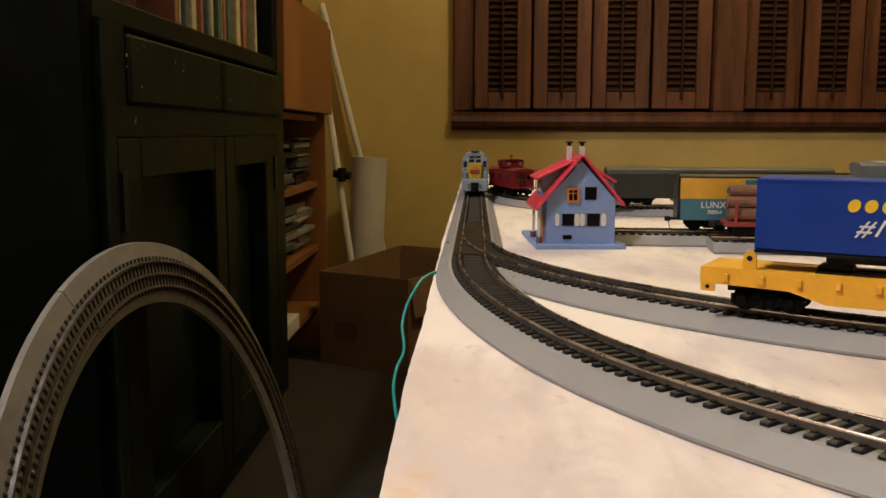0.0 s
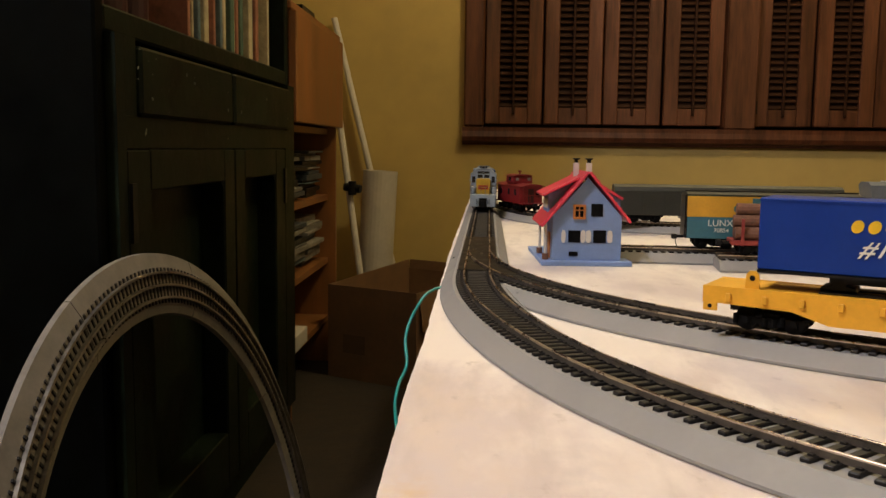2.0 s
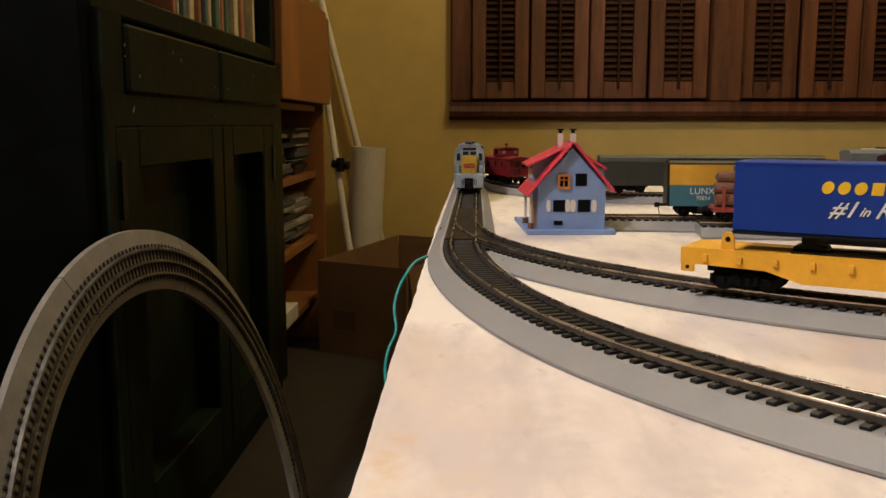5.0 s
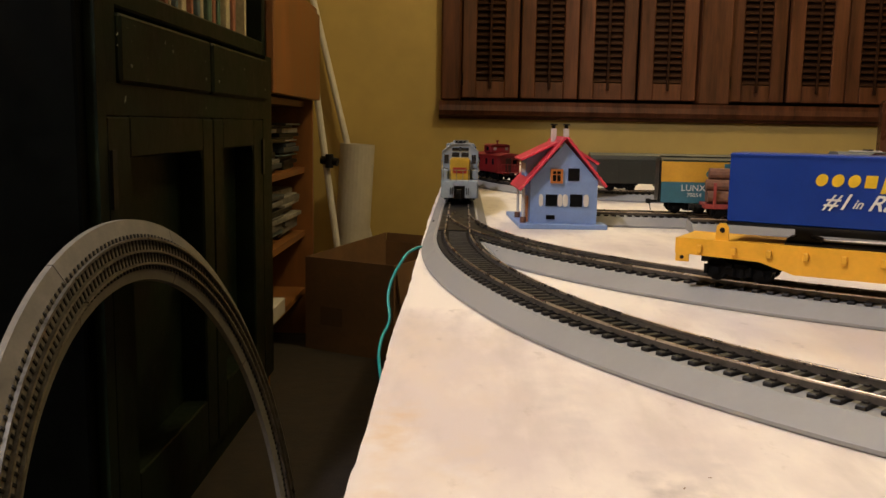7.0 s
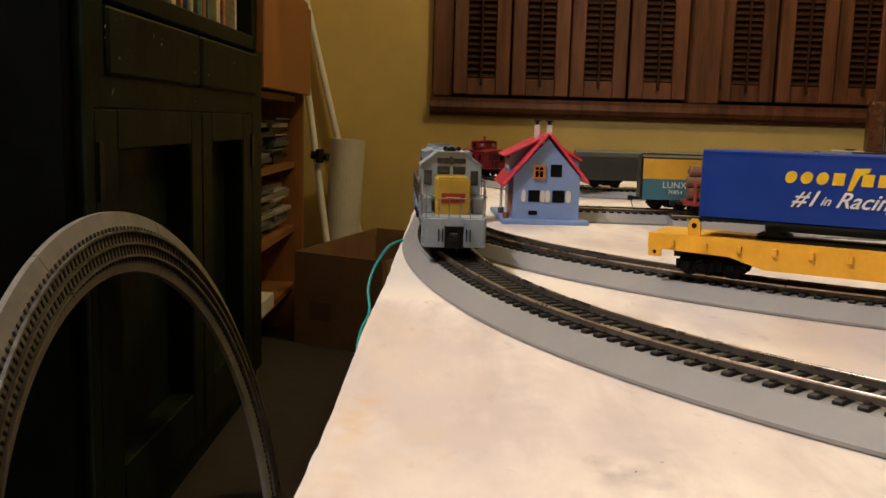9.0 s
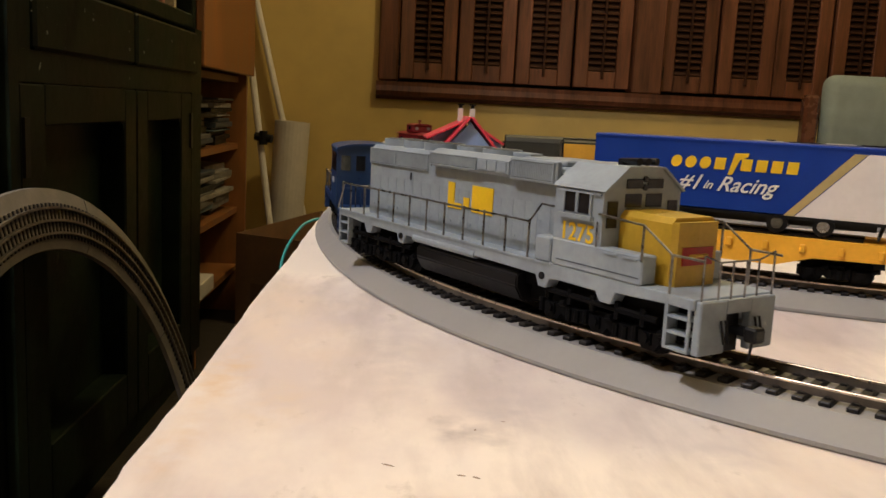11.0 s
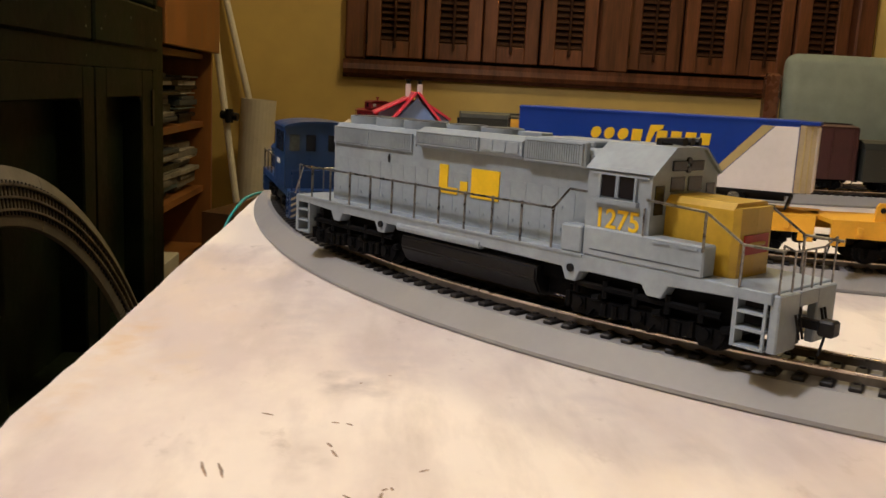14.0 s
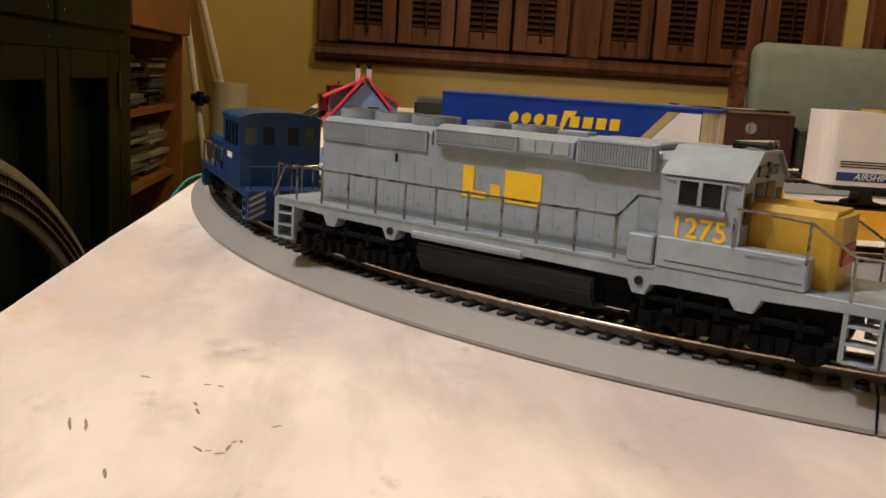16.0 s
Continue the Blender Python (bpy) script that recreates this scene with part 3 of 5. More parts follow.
# ---- the toy house ----
def toy_house():
    h = base("toy_house", pose(0.1095, 0.342, 0, 0, 0, 3), "blue plastic model house with a red gabled roof", "toy house")
    W, D, E, RZ = 0.0285, 0.062, 0.0410, 0.0765
    part("base_plate", bx(-0.038, 0.037, -0.007, 0.106, 0.0, 0.004, bevel=0.0006), "house", h)
    z0 = 0.004

    gable = [(-W, z0), (W, z0), (W, E), (0, RZ - 0.004), (-W, E)]
    part("wall", prism(gable, 0.0, 0.0022), "house", h)
    part("wall", prism(gable, D - 0.002, D), "house", h)
    part("wall", bx(-W, -W + 0.002, 0.002, D - 0.002, z0, E), "house", h)
    part("wall", bx(W - 0.002, W, 0.002, D - 0.002, z0, E), "house", h)

    def win(x, z, w, hh, frame_="", label=""):
        # flush black plate: the unlit inside of the opening put into its colour
        o = part("window", bx(x - w / 2, x + w / 2, -0.0006, 0.001, z - hh / 2, z + hh / 2), "soot", h, label or "black plate painted in for the dark inside of an opening")
        if frame_:
            bm = bmesh.new()
            t = 0.0018
            for a in ((x - w / 2 - t, x - w / 2, z - hh / 2 - t, z + hh / 2 + t), (x + w / 2, x + w / 2 + t, z - hh / 2 - t, z + hh / 2 + t), (x - w / 2, x + w / 2, z - hh / 2 - t, z - hh / 2), (x - w / 2, x + w / 2, z + hh / 2, z + hh / 2 + t)):
                box(bm, a[0], a[1], -0.0018, 0.0, a[2], a[3])
            box(bm, x - 0.0004, x + 0.0004, -0.0012, -0.0004, z - hh / 2, z + hh / 2)
            box(bm, x - w / 2, x + w / 2, -0.0012, -0.0004, z + 0.001, z + 0.0018)
            part("window_frame", bm, frame_, o)
        return o
    win(-0.0068, 0.0445, 0.0068, 0.0085, "orange", "small window with an orange frame")
    win(0.0078, 0.0460, 0.0096, 0.0105)
    win(-0.0105, 0.0240, 0.0100, 0.0100)
    win(0.0105, 0.0240, 0.0105, 0.0105)
    win(-0.0110, 0.0095, 0.0075, 0.0036)
    for x, w in ((-0.0195, 0.0035), (-0.0032, 0.0040), (0.0012, 0.0044), (0.0190, 0.0044)):
        out = [(x + w / 2 * math.copysign(abs(math.cos(q)) ** 0.7, math.cos(q)), 0.0240 + 0.0052 * math.copysign(abs(math.sin(q)) ** 0.6, math.sin(q))) for q in (k * math.tau / 14 + 0.1 for k in range(14))]
        part("shutter", prism(out, -0.0009, 0.0), "white", h, "white painted shutter")
    # roof: two thick slabs with tile courses, a dormer on the west slope
    ang = math.atan2(RZ - E, W) - 0.02
    for sgn in (-1, 1):
        run = 0.0535 if sgn > 0 else 0.0585
        bm = bmesh.new()
        box(bm, 0.0, run, -0.006, D + 0.006, 0.0, 0.0022, bevel=0.0004)
        o = part("roof", bm, "roof", h)
        for k in range(9):
            part("tile_course", bx(0.004 + k * run / 9.3, 0.0048 + k * run / 9.3, -0.0058, D + 0.0058, 0.0021, 0.0027), "roof", o)
        o.matrix_local = Matrix.Translation((0, 0, RZ)) @ Matrix.Rotation(math.pi if sgn < 0 else 0, 4, "Z") @ Matrix.Translation((0, -D if sgn < 0 else 0, 0)) @ Matrix.Rotation(ang, 4, "Y")
    dm = part("dormer", prism([(-0.031, 0.036), (-0.031, 0.0585), (-0.008, 0.0695), (-0.008, 0.055)], 0.014, 0.05), "house", h)
    bm = bx(-0.034, 0.0, 0.004, 0.054, 0, 0.002, bevel=0.0004)
    o = part("dormer_roof", bm, "roof", dm)
    o.matrix_local = Matrix.Translation((-0.006, 0, 0.0715)) @ Matrix.Rotation(math.radians(-26), 4, "Y")
    for y in (0.022, 0.032, 0.042):
        w_ = part("dormer_window", bx(-0.0316, -0.0306, y - 0.003, y + 0.003, 0.046, 0.054), "white", dm)
    dm2 = part("dormer", prism([(0.031, 0.036), (0.031, 0.0535), (0.008, 0.0675), (0.008, 0.055)], 0.02, 0.045), "house", h)
    o = part("dormer_roof", bx(0, 0.028, 0.016, 0.049, 0, 0.002), "roof", dm2)
    o.matrix_local = Matrix.Translation((0.008, 0, 0.068)) @ Matrix.Rotation(math.radians(31), 4, "Y")
    for x, y in ((-0.006, 0.030), (0.004, 0.024)):
        c = part("chimney", bx(x - 0.0022, x + 0.0022, y - 0.0022, y + 0.0022, 0.060, 0.0845), "white", h, "white chimney with a black pot")
        part("chimney_pot", rods([((x, y, 0.0845), (x, y, 0.0872))], 0.0017, 8), "black", c)
        part("chimney_cap", bx(x - 0.0028, x + 0.0028, y - 0.0028, y + 0.0028, 0.0872, 0.0884), "black", c)
    # the porch on the west side
    for y in (0.006, 0.050):
        p = part("porch_post", rods([((-0.0335, y, 0.004), (-0.0335, y, 0.034))], 0.0012, 8), "white", h)
        part("post_foot", rods([((-0.0335, y, 0.004), (-0.0335, y, 0.009))], 0.0026, 8), "log", p)
    part("door", bx(-W - 0.0012, -W, 0.014, 0.026, 0.004, 0.026), "orange", h, "orange front door")


# ---- rolling stock ----
def truck(parent, x, axles=(-0.0105, 0.0105), width=0.0125, name="truck"):
    """A model bogie: side frames with springs and axle boxes, and wheelsets."""
    bm = bmesh.new()
    a0, a1 = min(axles), max(axles)
    for s in (-1, 1):
        y = s * width
        out = [(a0 - 0.005, 0.0045), (a0 - 0.003, 0.002), (a0 + 0.003, 0.002), (a0 + 0.005, 0.0045)]
        for m_, n_ in zip(axles, axles[1:]):
            mid = (m_ + n_) / 2
            out += [(mid - 0.003, 0.0028), (mid + 0.003, 0.0028), (n_ - 0.004, 0.0045), (n_ - 0.002, 0.002), (n_ + 0.003, 0.002), (n_ + 0.005, 0.0045)]
        out += [(a1 + 0.006, 0.0075), (a0 - 0.006, 0.0075)]
        p = prism(out, y - 0.001, y + 0.001)
        tmp = bpy.data.meshes.new("tmp")
        p.to_mesh(tmp)
        p.free()
        bm.from_mesh(tmp)
        bpy.data.meshes.remove(tmp)
        for a in axles:
            box(bm, a - 0.002, a + 0.002, y + s * 0.001 - 0.0008, y + s * 0.001 + 0.0008, 0.0035, 0.0075)
            rod(bm, (a, y + s * 0.001, 0.0058), (a, y + s * 0.0028, 0.0058), 0.0017, 10)
            rod(bm, (a - 0.0048, y + s * 0.0012, 0.0036), (a - 0.0048, y + s * 0.0012, 0.0082), 0.0011, 7)
            rod(bm, (a + 0.0046, y + s * 0.0008, 0.0078), (a + 0.0078, y + s * 0.0016, 0.0086), 0.0012, 8)
        for a, b in zip(axles, axles[1:]):
            for k in (-0.002, 0.002):
                rod(bm, ((a + b) / 2 + k, y + s * 0.0012, 0.003), ((a + b) / 2 + k, y + s * 0.0012, 0.007), 0.0011, 6)
    box(bm, -0.004, 0.004, -width, width, 0.006, 0.009)
    t = part(name, bm, "soot", parent)
    t.matrix_local = pose(x, 0, 0)
    for a in axles:
        w = bmesh.new()
        for s in (-1, 1):
            rod(w, (a, s * 0.0072, 0.0058), (a, s * 0.0098, 0.0058), 0.0058, 14)
        rod(w, (a, -0.0072, 0.0058), (a, 0.0072, 0.0058), 0.0012, 8)
        part("wheelset", w, "soot", t)
    return t


def coupler(parent, x, s, z=0.0095):
    bm = bmesh.new()
    box(bm, min(x, x + s * 0.007), max(x, x + s * 0.007), -0.0014, 0.0014, z - 0.0012, z + 0.0012)
    box(bm, min(x + s * 0.006, x + s * 0.0105), max(x + s * 0.006, x + s * 0.0105), -0.003, 0.0016, z - 0.0022, z + 0.0022, bevel=0.0006)
    rod(bm, (x + s * 0.007, 0.0008, z - 0.002), (x + s * 0.0055, 0.0012, z - 0.0085), 0.0004, 6)
    part("coupler", bm, "black", parent)


def grille(parent, x0, x1, z0, z1, y, s, n, tilt=0.0):
    """A louvred intake: frame plate and upright fins proud of it."""
    bm = bmesh.new()
    # backing is darkened: the shade between the fins is in its colour
    box(bm, x0, x1, y - 0.0004, y + 0.0004, z0, z1)
    g = part("grille", bm, "loco_dark", parent, "grey louvred air intake")
    f = bmesh.new()
    for i in range(n):
        x = x0 + (i + 0.5) * (x1 - x0) / n
        box(f, x - (x1 - x0) / n * 0.31, x + (x1 - x0) / n * 0.31, y + s * 0.0004, y + s * 0.0007, z0 + 0.0002, z1 - 0.0002)
    fr = bmesh.new()
    t = 0.0004
    for a in ((x0 - t, x0, z0 - t, z1 + t), (x1, x1 + t, z0 - t, z1 + t), (x0, x1, z0 - t, z0), (x0, x1, z1, z1 + t)):
        box(fr, a[0], a[1], min(y, y + s * 0.0008), max(y, y + s * 0.0008), a[2], a[3])
    tagged(part("fin_bank", f, "loco", g), kind="stuff")
    part("grille_frame", fr, "loco", g)


def handrail(parent, posts, top, s, y, extra=()):
    """Stanchions from the sill to a wire rail."""
    for x in posts:
        p = part("stanchion", rods([((x, y, top[1]), (x, y, top[0])), ((x, y, top[1]), (x, y - s * 0.0008, top[1] - 0.0012))], 0.00045), "rail_wire", parent)
        b = bmesh.new()
        bmesh.ops.create_icosphere(b, subdivisions=1, radius=0.00075, matrix=Matrix.Translation((x, y, top[0])))
        part("knob", b, "rail_wire", p)
    part("handrail", rods([((min(posts), y, top[0]), (max(posts), y, top[0]))] + list(extra), 0.00038), "rail_wire", parent)


def big_loco():
    """Six-axle road diesel; x forward, middle at the origin, railhead at z = 0."""
    g = base("road_diesel_locomotive", pose(0, 0, 0), "light grey six-axle model diesel locomotive with a yellow nose", "locomotive")
    F0, B0 = 0.1088, -0.1135                      # front and rear pilot faces
    hw, dw = 0.0112, 0.0175                       # half widths of hood and deck
    dz, top = 0.0212, 0.0530                      # deck and hood tops
    db = dz - 0.0052
    deck = prism([(B0 + 0.002, dz), (F0 - 0.002, dz), (F0 - 0.002, db + 0.002), (F0 - 0.012, db + 0.002), (0.076, db + 0.001), (0.074, db - 0.003), (0.069, db - 0.003), (0.067, db), (0.048, db), (0.0445, db - 0.0005), (0.0430, db - 0.0038), (0.0390, db - 0.0038), (0.0372, db),
                  (-0.0495, db + 0.0008), (-0.0510, db - 0.0030), (-0.0550, db - 0.0030), (-0.0570, db + 0.0008), (-0.078, db + 0.001), (-0.080, db - 0.0026), (-0.084, db - 0.0026), (-0.086, db + 0.0012), (B0 + 0.012, db + 0.002), (B0 + 0.002, db + 0.002)], -dw, dw)
    bmesh.ops.bevel(deck, geom=list(deck.edges), offset=0.0003, segments=1, affect="EDGES")
    part("walkway", deck, "loco", g)
    for s in (-1, 1):
        for x in (0.041, -0.053):
            part("jacking_pad", rods([((x, s * dw, db + 0.0002), (x, s * (dw + 0.0006), db + 0.0002))], 0.0013, 12), "black", g)
        part("sill_lip", bx(-0.110, 0.045, min(s * dw, s * (dw + 0.0004)), max(s * dw, s * (dw + 0.0004)), dz - 0.0009, dz - 0.0001), "loco", g)
    # long hood with its doors, each a thin raised leaf
    x0, x1 = -0.0930, 0.0450
    prof = [(-hw, dz), (-hw, top - 0.0022), (-hw + 0.0022, top), (hw - 0.0022, top), (hw, top - 0.0022), (hw, dz)]
    hood = part("long_hood", prism(prof, x0, x1, "x"), "loco", g)
    n = 18
    leaf = None
    for s in (-1, 1):
        for i in range(n):
            w = (0.036 - x0 - 0.003) / n
            x = x0 + 0.003 + i * w
            if leaf is None:
                bm = bx(0.0002, w - 0.0002, -0.0001, 0.00010, dz + 0.0014, top - 0.0135)
                for z in (dz + 0.0045, dz + 0.0115):
                    box(bm, w - 0.0020, w - 0.0011, 0.00010, 0.00035, z, z + 0.0010)
                leaf = part("hood_door", bm, "loco", hood)
                one = leaf
            else:
                one = new("hood_door", leaf.data)
                one.parent = hood
            one.matrix_local = pose(x if s > 0 else x + w, s * hw, 0, 0, 0, 0 if s > 0 else 180)
    for s in (-1, 1):
        y = s * hw
        grille(hood, -0.0922, -0.0702, 0.0450, 0.0512, y, s, 24)
        grille(hood, -0.0688, -0.0438, 0.0450, 0.0512, y, s, 26)
        part("hood_seam", bx(-0.0416, -0.0410, min(y, y + s * 0.0002), max(y, y + s * 0.0002), 0.047, top - 0.001), "loco_dark", hood)
        # dynamic brake blister
        br = prism([(y, 0.0470), (y + s * 0.0026, 0.0482), (y + s * 0.0026, 0.0528), (y - s * 0.001, 0.0545), (y - s * 0.004, 0.0545), (y - s * 0.004, 0.047)], -0.0385, 0.0142, "x")
        part("brake_blister", br, "loco", hood)
        grille(hood, -0.0375, -0.0060, 0.0486, 0.0526, y + s * 0.0026, s, 34)
        for k in range(3):
            part("hatch", bx(-0.0045 + k * 0.006, 0.0008 + k * 0.006, min(y + s * 0.0026, y + s * 0.0030), max(y + s * 0.0026, y + s * 0.0030), 0.0488, 0.0524, bevel=0.0001), "loco", hood)
        part("duct", bx(0.0148, 0.0405, min(y, y + s * 0.0024), max(y, y + s * 0.0024), 0.0468, 0.0548, bevel=0.0004), "loco", hood)
        grille(hood, 0.0162, 0.0392, 0.0478, 0.0538, y + s * 0.0024, s, 24)
        port = [(-0.0568 + 0.0007 * math.cos(q), 0.0412 + 0.0017 * math.sin(q)) for q in [math.tau * k / 16 for k in range(16)]]
        part("port", prism(port, min(y, y + s * 0.0004), max(y, y + s * 0.0004)), "black", hood)
        part("port_rim", prism([(-0.0564 + (x_ + 0.0568) * 1.5, 0.0412 + (z_ - 0.0412) * 1.25) for x_, z_ in port], min(y, y + s * 0.0002), max(y, y + s * 0.0002)), "loco", hood)

        def block(u0, u1, v0, v1):
            a_, b_ = (u0, u1) if s < 0 else (-0.0252 - u1, -0.0252 - u0)
            part("road_name_block", bx(a_, b_, min(y, y + s * 0.00045), max(y, y + s * 0.00045), v0, v1), "yellow", hood, "plain yellow road name block")
        # road name: plain blocks in its colour
        block(-0.0275, -0.0230, 0.0315, 0.0418)
        block(-0.0230, -0.0178, 0.0315, 0.0338)
        block(-0.0164, -0.0126, 0.0322, 0.0366)
        block(-0.0108, 0.0028, 0.0315, 0.0418)
    for x, r in ((-0.083, 0.0088), (-0.066, 0.0088), (-0.049, 0.0088), (-0.026, 0.0078), (-0.008, 0.0078)):
        bm = bmesh.new()
        rod(bm, (x, 0, top), (x, 0, top + 0.0031), r, 32)
        f = part("roof_fan", bm, "loco", hood)
        b2 = bmesh.new()
        rod(b2, (x, 0, top + 0.0031), (x, 0, top + 0.0033), r * 0.86, 24)
        part("fan_grille", b2, "loco_dark", f)
    part("exhaust", bx(0.002, 0.013, -0.003, 0.003, top, top + 0.0028, bevel=0.0003), "loco", hood)
    part("air_filter_box", bx(0.016, 0.040, -0.009, 0.009, top, top + 0.0020, bevel=0.0005), "loco", hood)
    # cab
    c0, c1 = 0.0450, 0.0678
    cw = 0.0173
    ct, ev = 0.0548, 0.0484
    cprof = [(-cw, dz), (-cw, ev), (-cw + 0.0095, ct), (cw - 0.0095, ct), (cw, ev), (cw, dz)]
    cab = part("cab", prism(cprof, c0, c1, "x"), "loco", g)
    part("cab_roof", prism([(-cw - 0.0010, ev - 0.0008), (-cw + 0.0092, ct + 0.0006), (cw - 0.0092, ct + 0.0006), (cw + 0.0010, ev - 0.0008), (cw + 0.0002, ev - 0.0012), (cw - 0.0095, ct - 0.0001), (-cw + 0.0095, ct - 0.0001), (-cw - 0.0002, ev - 0.0012)], c0 - 0.0005, c1 + 0.0012, "x"), "loco", cab)
    for s in (-1, 1):
        y = s * cw
        part("drip_strip", bx(c0 + 0.001, c1 - 0.001, min(y, y + s * 0.0007), max(y, y + s * 0.0007), ev - 0.0022, ev - 0.0016), "loco", cab)
        sw = part("side_window", bx(0.0502, 0.0622, min(y, y + s * 0.0003), max(y, y + s * 0.0003), 0.0398, 0.0462), "glass", cab, "dark cab side window")
        fr = bmesh.new()
        for a in ((0.0494, 0.0502, 0.0392, 0.0468), (0.0622, 0.0630, 0.0392, 0.0468), (0.0556, 0.0567, 0.0398, 0.0462), (0.0502, 0.0622, 0.0462, 0.0468)):
            box(fr, a[0], a[1], min(y, y + s * 0.0008), max(y, y + s * 0.0008), a[2], a[3])
        box(fr, 0.0484, 0.0640, min(y, y + s * 0.0018), max(y, y + s * 0.0018), 0.0378, 0.0392)
        part("window_frame", fr, "loco", sw)
        letters("1275", 0.0082, "yellow", cab, pose(0.0566, y + s * 0.0001, 0.0330, 90, 0, 0 if s < 0 else 180), "road_number", bold=0.00012)
        part("battery_box", bx(0.0362, 0.0443, min(s * hw, s * (dw + 0.0002)), max(s * hw, s * (dw + 0.0002)), dz, dz + 0.0084, bevel=0.0005), "loco", g)
        sb = part("sill_box", bx(c0 + 0.0002, 0.0865, min(s * 0.0115, s * (dw + 0.0004)), max(s * 0.0115, s * (dw + 0.0004)), dz, 0.0302, bevel=0.0005), "loco", g)
        for x in (0.0700, 0.0785):
            part("hinge_bar", bx(x, x + 0.006, min(s * dw, s * (dw + 0.0008)), max(s * dw, s * (dw + 0.0008)), 0.0286, 0.0291), "loco", sb)
        part("sill_seam", bx(0.048, 0.0855, min(s * dw, s * (dw + 0.00055)), max(s * dw, s * (dw + 0.00055)), 0.0232, 0.0235), "loco_dark", sb)
        part("grab_iron", rods([((0.0665, s * (cw + 0.0008), 0.030), (0.0665, s * (cw + 0.0008), 0.038))], 0.0003), "rail_wire", cab)
    for y in (-0.0046, 0.0046):
        part("windscreen", bx(c1, c1 + 0.0003, y - 0.0036, y + 0.0036, 0.0425, 0.0468), "glass", cab, "dark windscreen")
        part("number_board", bx(c1, c1 + 0.0007, y - 0.0036, y + 0.0036, 0.0485, 0.0515, bevel=0.0002), "glass", cab)
    for y in (-0.0135, 0.0135):
        part("windscreen", bx(c1, c1 + 0.0003, y - 0.0022, y + 0.0022, 0.0360, 0.0445), "glass", cab, "dark side windscreen")
    for z in (0.0515, 0.0488):
        part("headlight", rods([((c1, 0, z), (c1 + 0.0008, 0, z))], 0.0010, 10), "glass", cab)
    hb = bmesh.new()
    for k in (-0.0022, 0, 0.0022):
        rod(hb, (c1 - 0.009, k, ct + 0.0022), (c1 + 0.001, k * 1.8, ct + 0.0022), 0.0006, 8, 0.0013)
    box(hb, c1 - 0.0095, c1 - 0.0075, -0.003, 0.003, ct, ct + 0.0026)
    part("horn", hb, "black", cab, "black three-chime air horn")
    # short hood
    nz = 0.0418
    nose = prism([(-0.0098, dz), (-0.0098, nz - 0.0018), (-0.008, nz), (0.008, nz), (0.0098, nz - 0.0018), (0.0098, dz)], c1 + 0.0002, 0.0896, "x")
    nb = part("nose", nose, "nose", g, "yellow painted short hood")
    part("nose_front", prism([(0.0896, -0.0098), (0.0914, -0.0086), (0.0917, 0), (0.0914, 0.0086), (0.0896, 0.0098)], dz, nz - 0.0012, "z"), "nose", nb)
    part("emblem", bx(0.0908, 0.0920, -0.0066, 0.0066, 0.0276, 0.0331), "red", nb, "plain red emblem block")
    part("emblem_bar", rods([((0.0920, -0.0040, 0.0304), (0.0920, 0.0040, 0.0304))], 0.0006), "nose", nb)
    for e, s in ((F0, 1), (B0, -1)):
        p = bmesh.new()
        xa, xb = sorted((e, e - s * 0.0028))
        for y0, y1 in ((-0.0165, -0.0052), (0.0052, 0.0165)):
            box(p, xa, xb, y0, y1, 0.0050, dz - 0.0005, bevel=0.0004)
        box(p, xa, xb, -0.0053, 0.0053, dz - 0.0046, dz - 0.0006)
        pl = part("pilot", p, "loco", g)
        part("coupler_pocket", bx(min(e - s * 0.004, e - s * 0.006), max(e - s * 0.004, e - s * 0.006), -0.0052, 0.0052, 0.004, dz - 0.004), "black", pl)
        coupler(g, e - s * 0.002, s, 0.0115)
        hose = rods([((e + s * 0.0006, y, 0.0150), (e + s * 0.0022, y, 0.0085)) for y in (-0.0085, 0.0085, -0.0065, 0.0065)], 0.0004)
        part("air_hose", hose, "black", pl)
        for y in (-1, 1):
            st = bmesh.new()
            xi, xo = sorted((e - s * 0.003, e - s * 0.0120))
            yy = sorted((y * 0.0125, y * 0.0176))
            for z in (0.0052, 0.0100, 0.0146):
                part("step_tread", bx(xi, xo, yy[0], yy[1], z, z + 0.0007), "loco", g)
            for xx in (xi, xo - 0.0008):
                box(st, xx, xx + 0.0008, yy[1] - 0.0008 if y > 0 else yy[0], yy[1] if y > 0 else yy[0] + 0.0008, 0.0052, dz - 0.001)
            box(st, e - s * 0.0120 - 0.0004, e - s * 0.0120 + 0.0004, yy[0], yy[1], 0.0052, dz - 0.001)
            part("step_frame", st, "loco", g)
        er = []
        zr = dz + 0.0125
        ex = e - s * 0.0012
        for y in (-0.0155, -0.0085, -0.003, 0.003, 0.0085, 0.0155):
            er.append(((ex, y, dz - 0.003), (ex, y, zr if abs(y) > 0.009 else zr - 0.0022)))
        er += [((ex, -0.0155, zr), (ex, -0.0085, zr - 0.0022)), ((ex, -0.0085, zr - 0.0022), (ex, 0.0085, zr - 0.0022)), ((ex, 0.0085, zr - 0.0022), (ex, 0.0155, zr))]
        for k, q in enumerate(er[:6]):
            part("end_post", rods([q], 0.00030), "rail_wire", g)
        part("end_rail", rods(er[6:], 0.00030), "rail_wire", g)
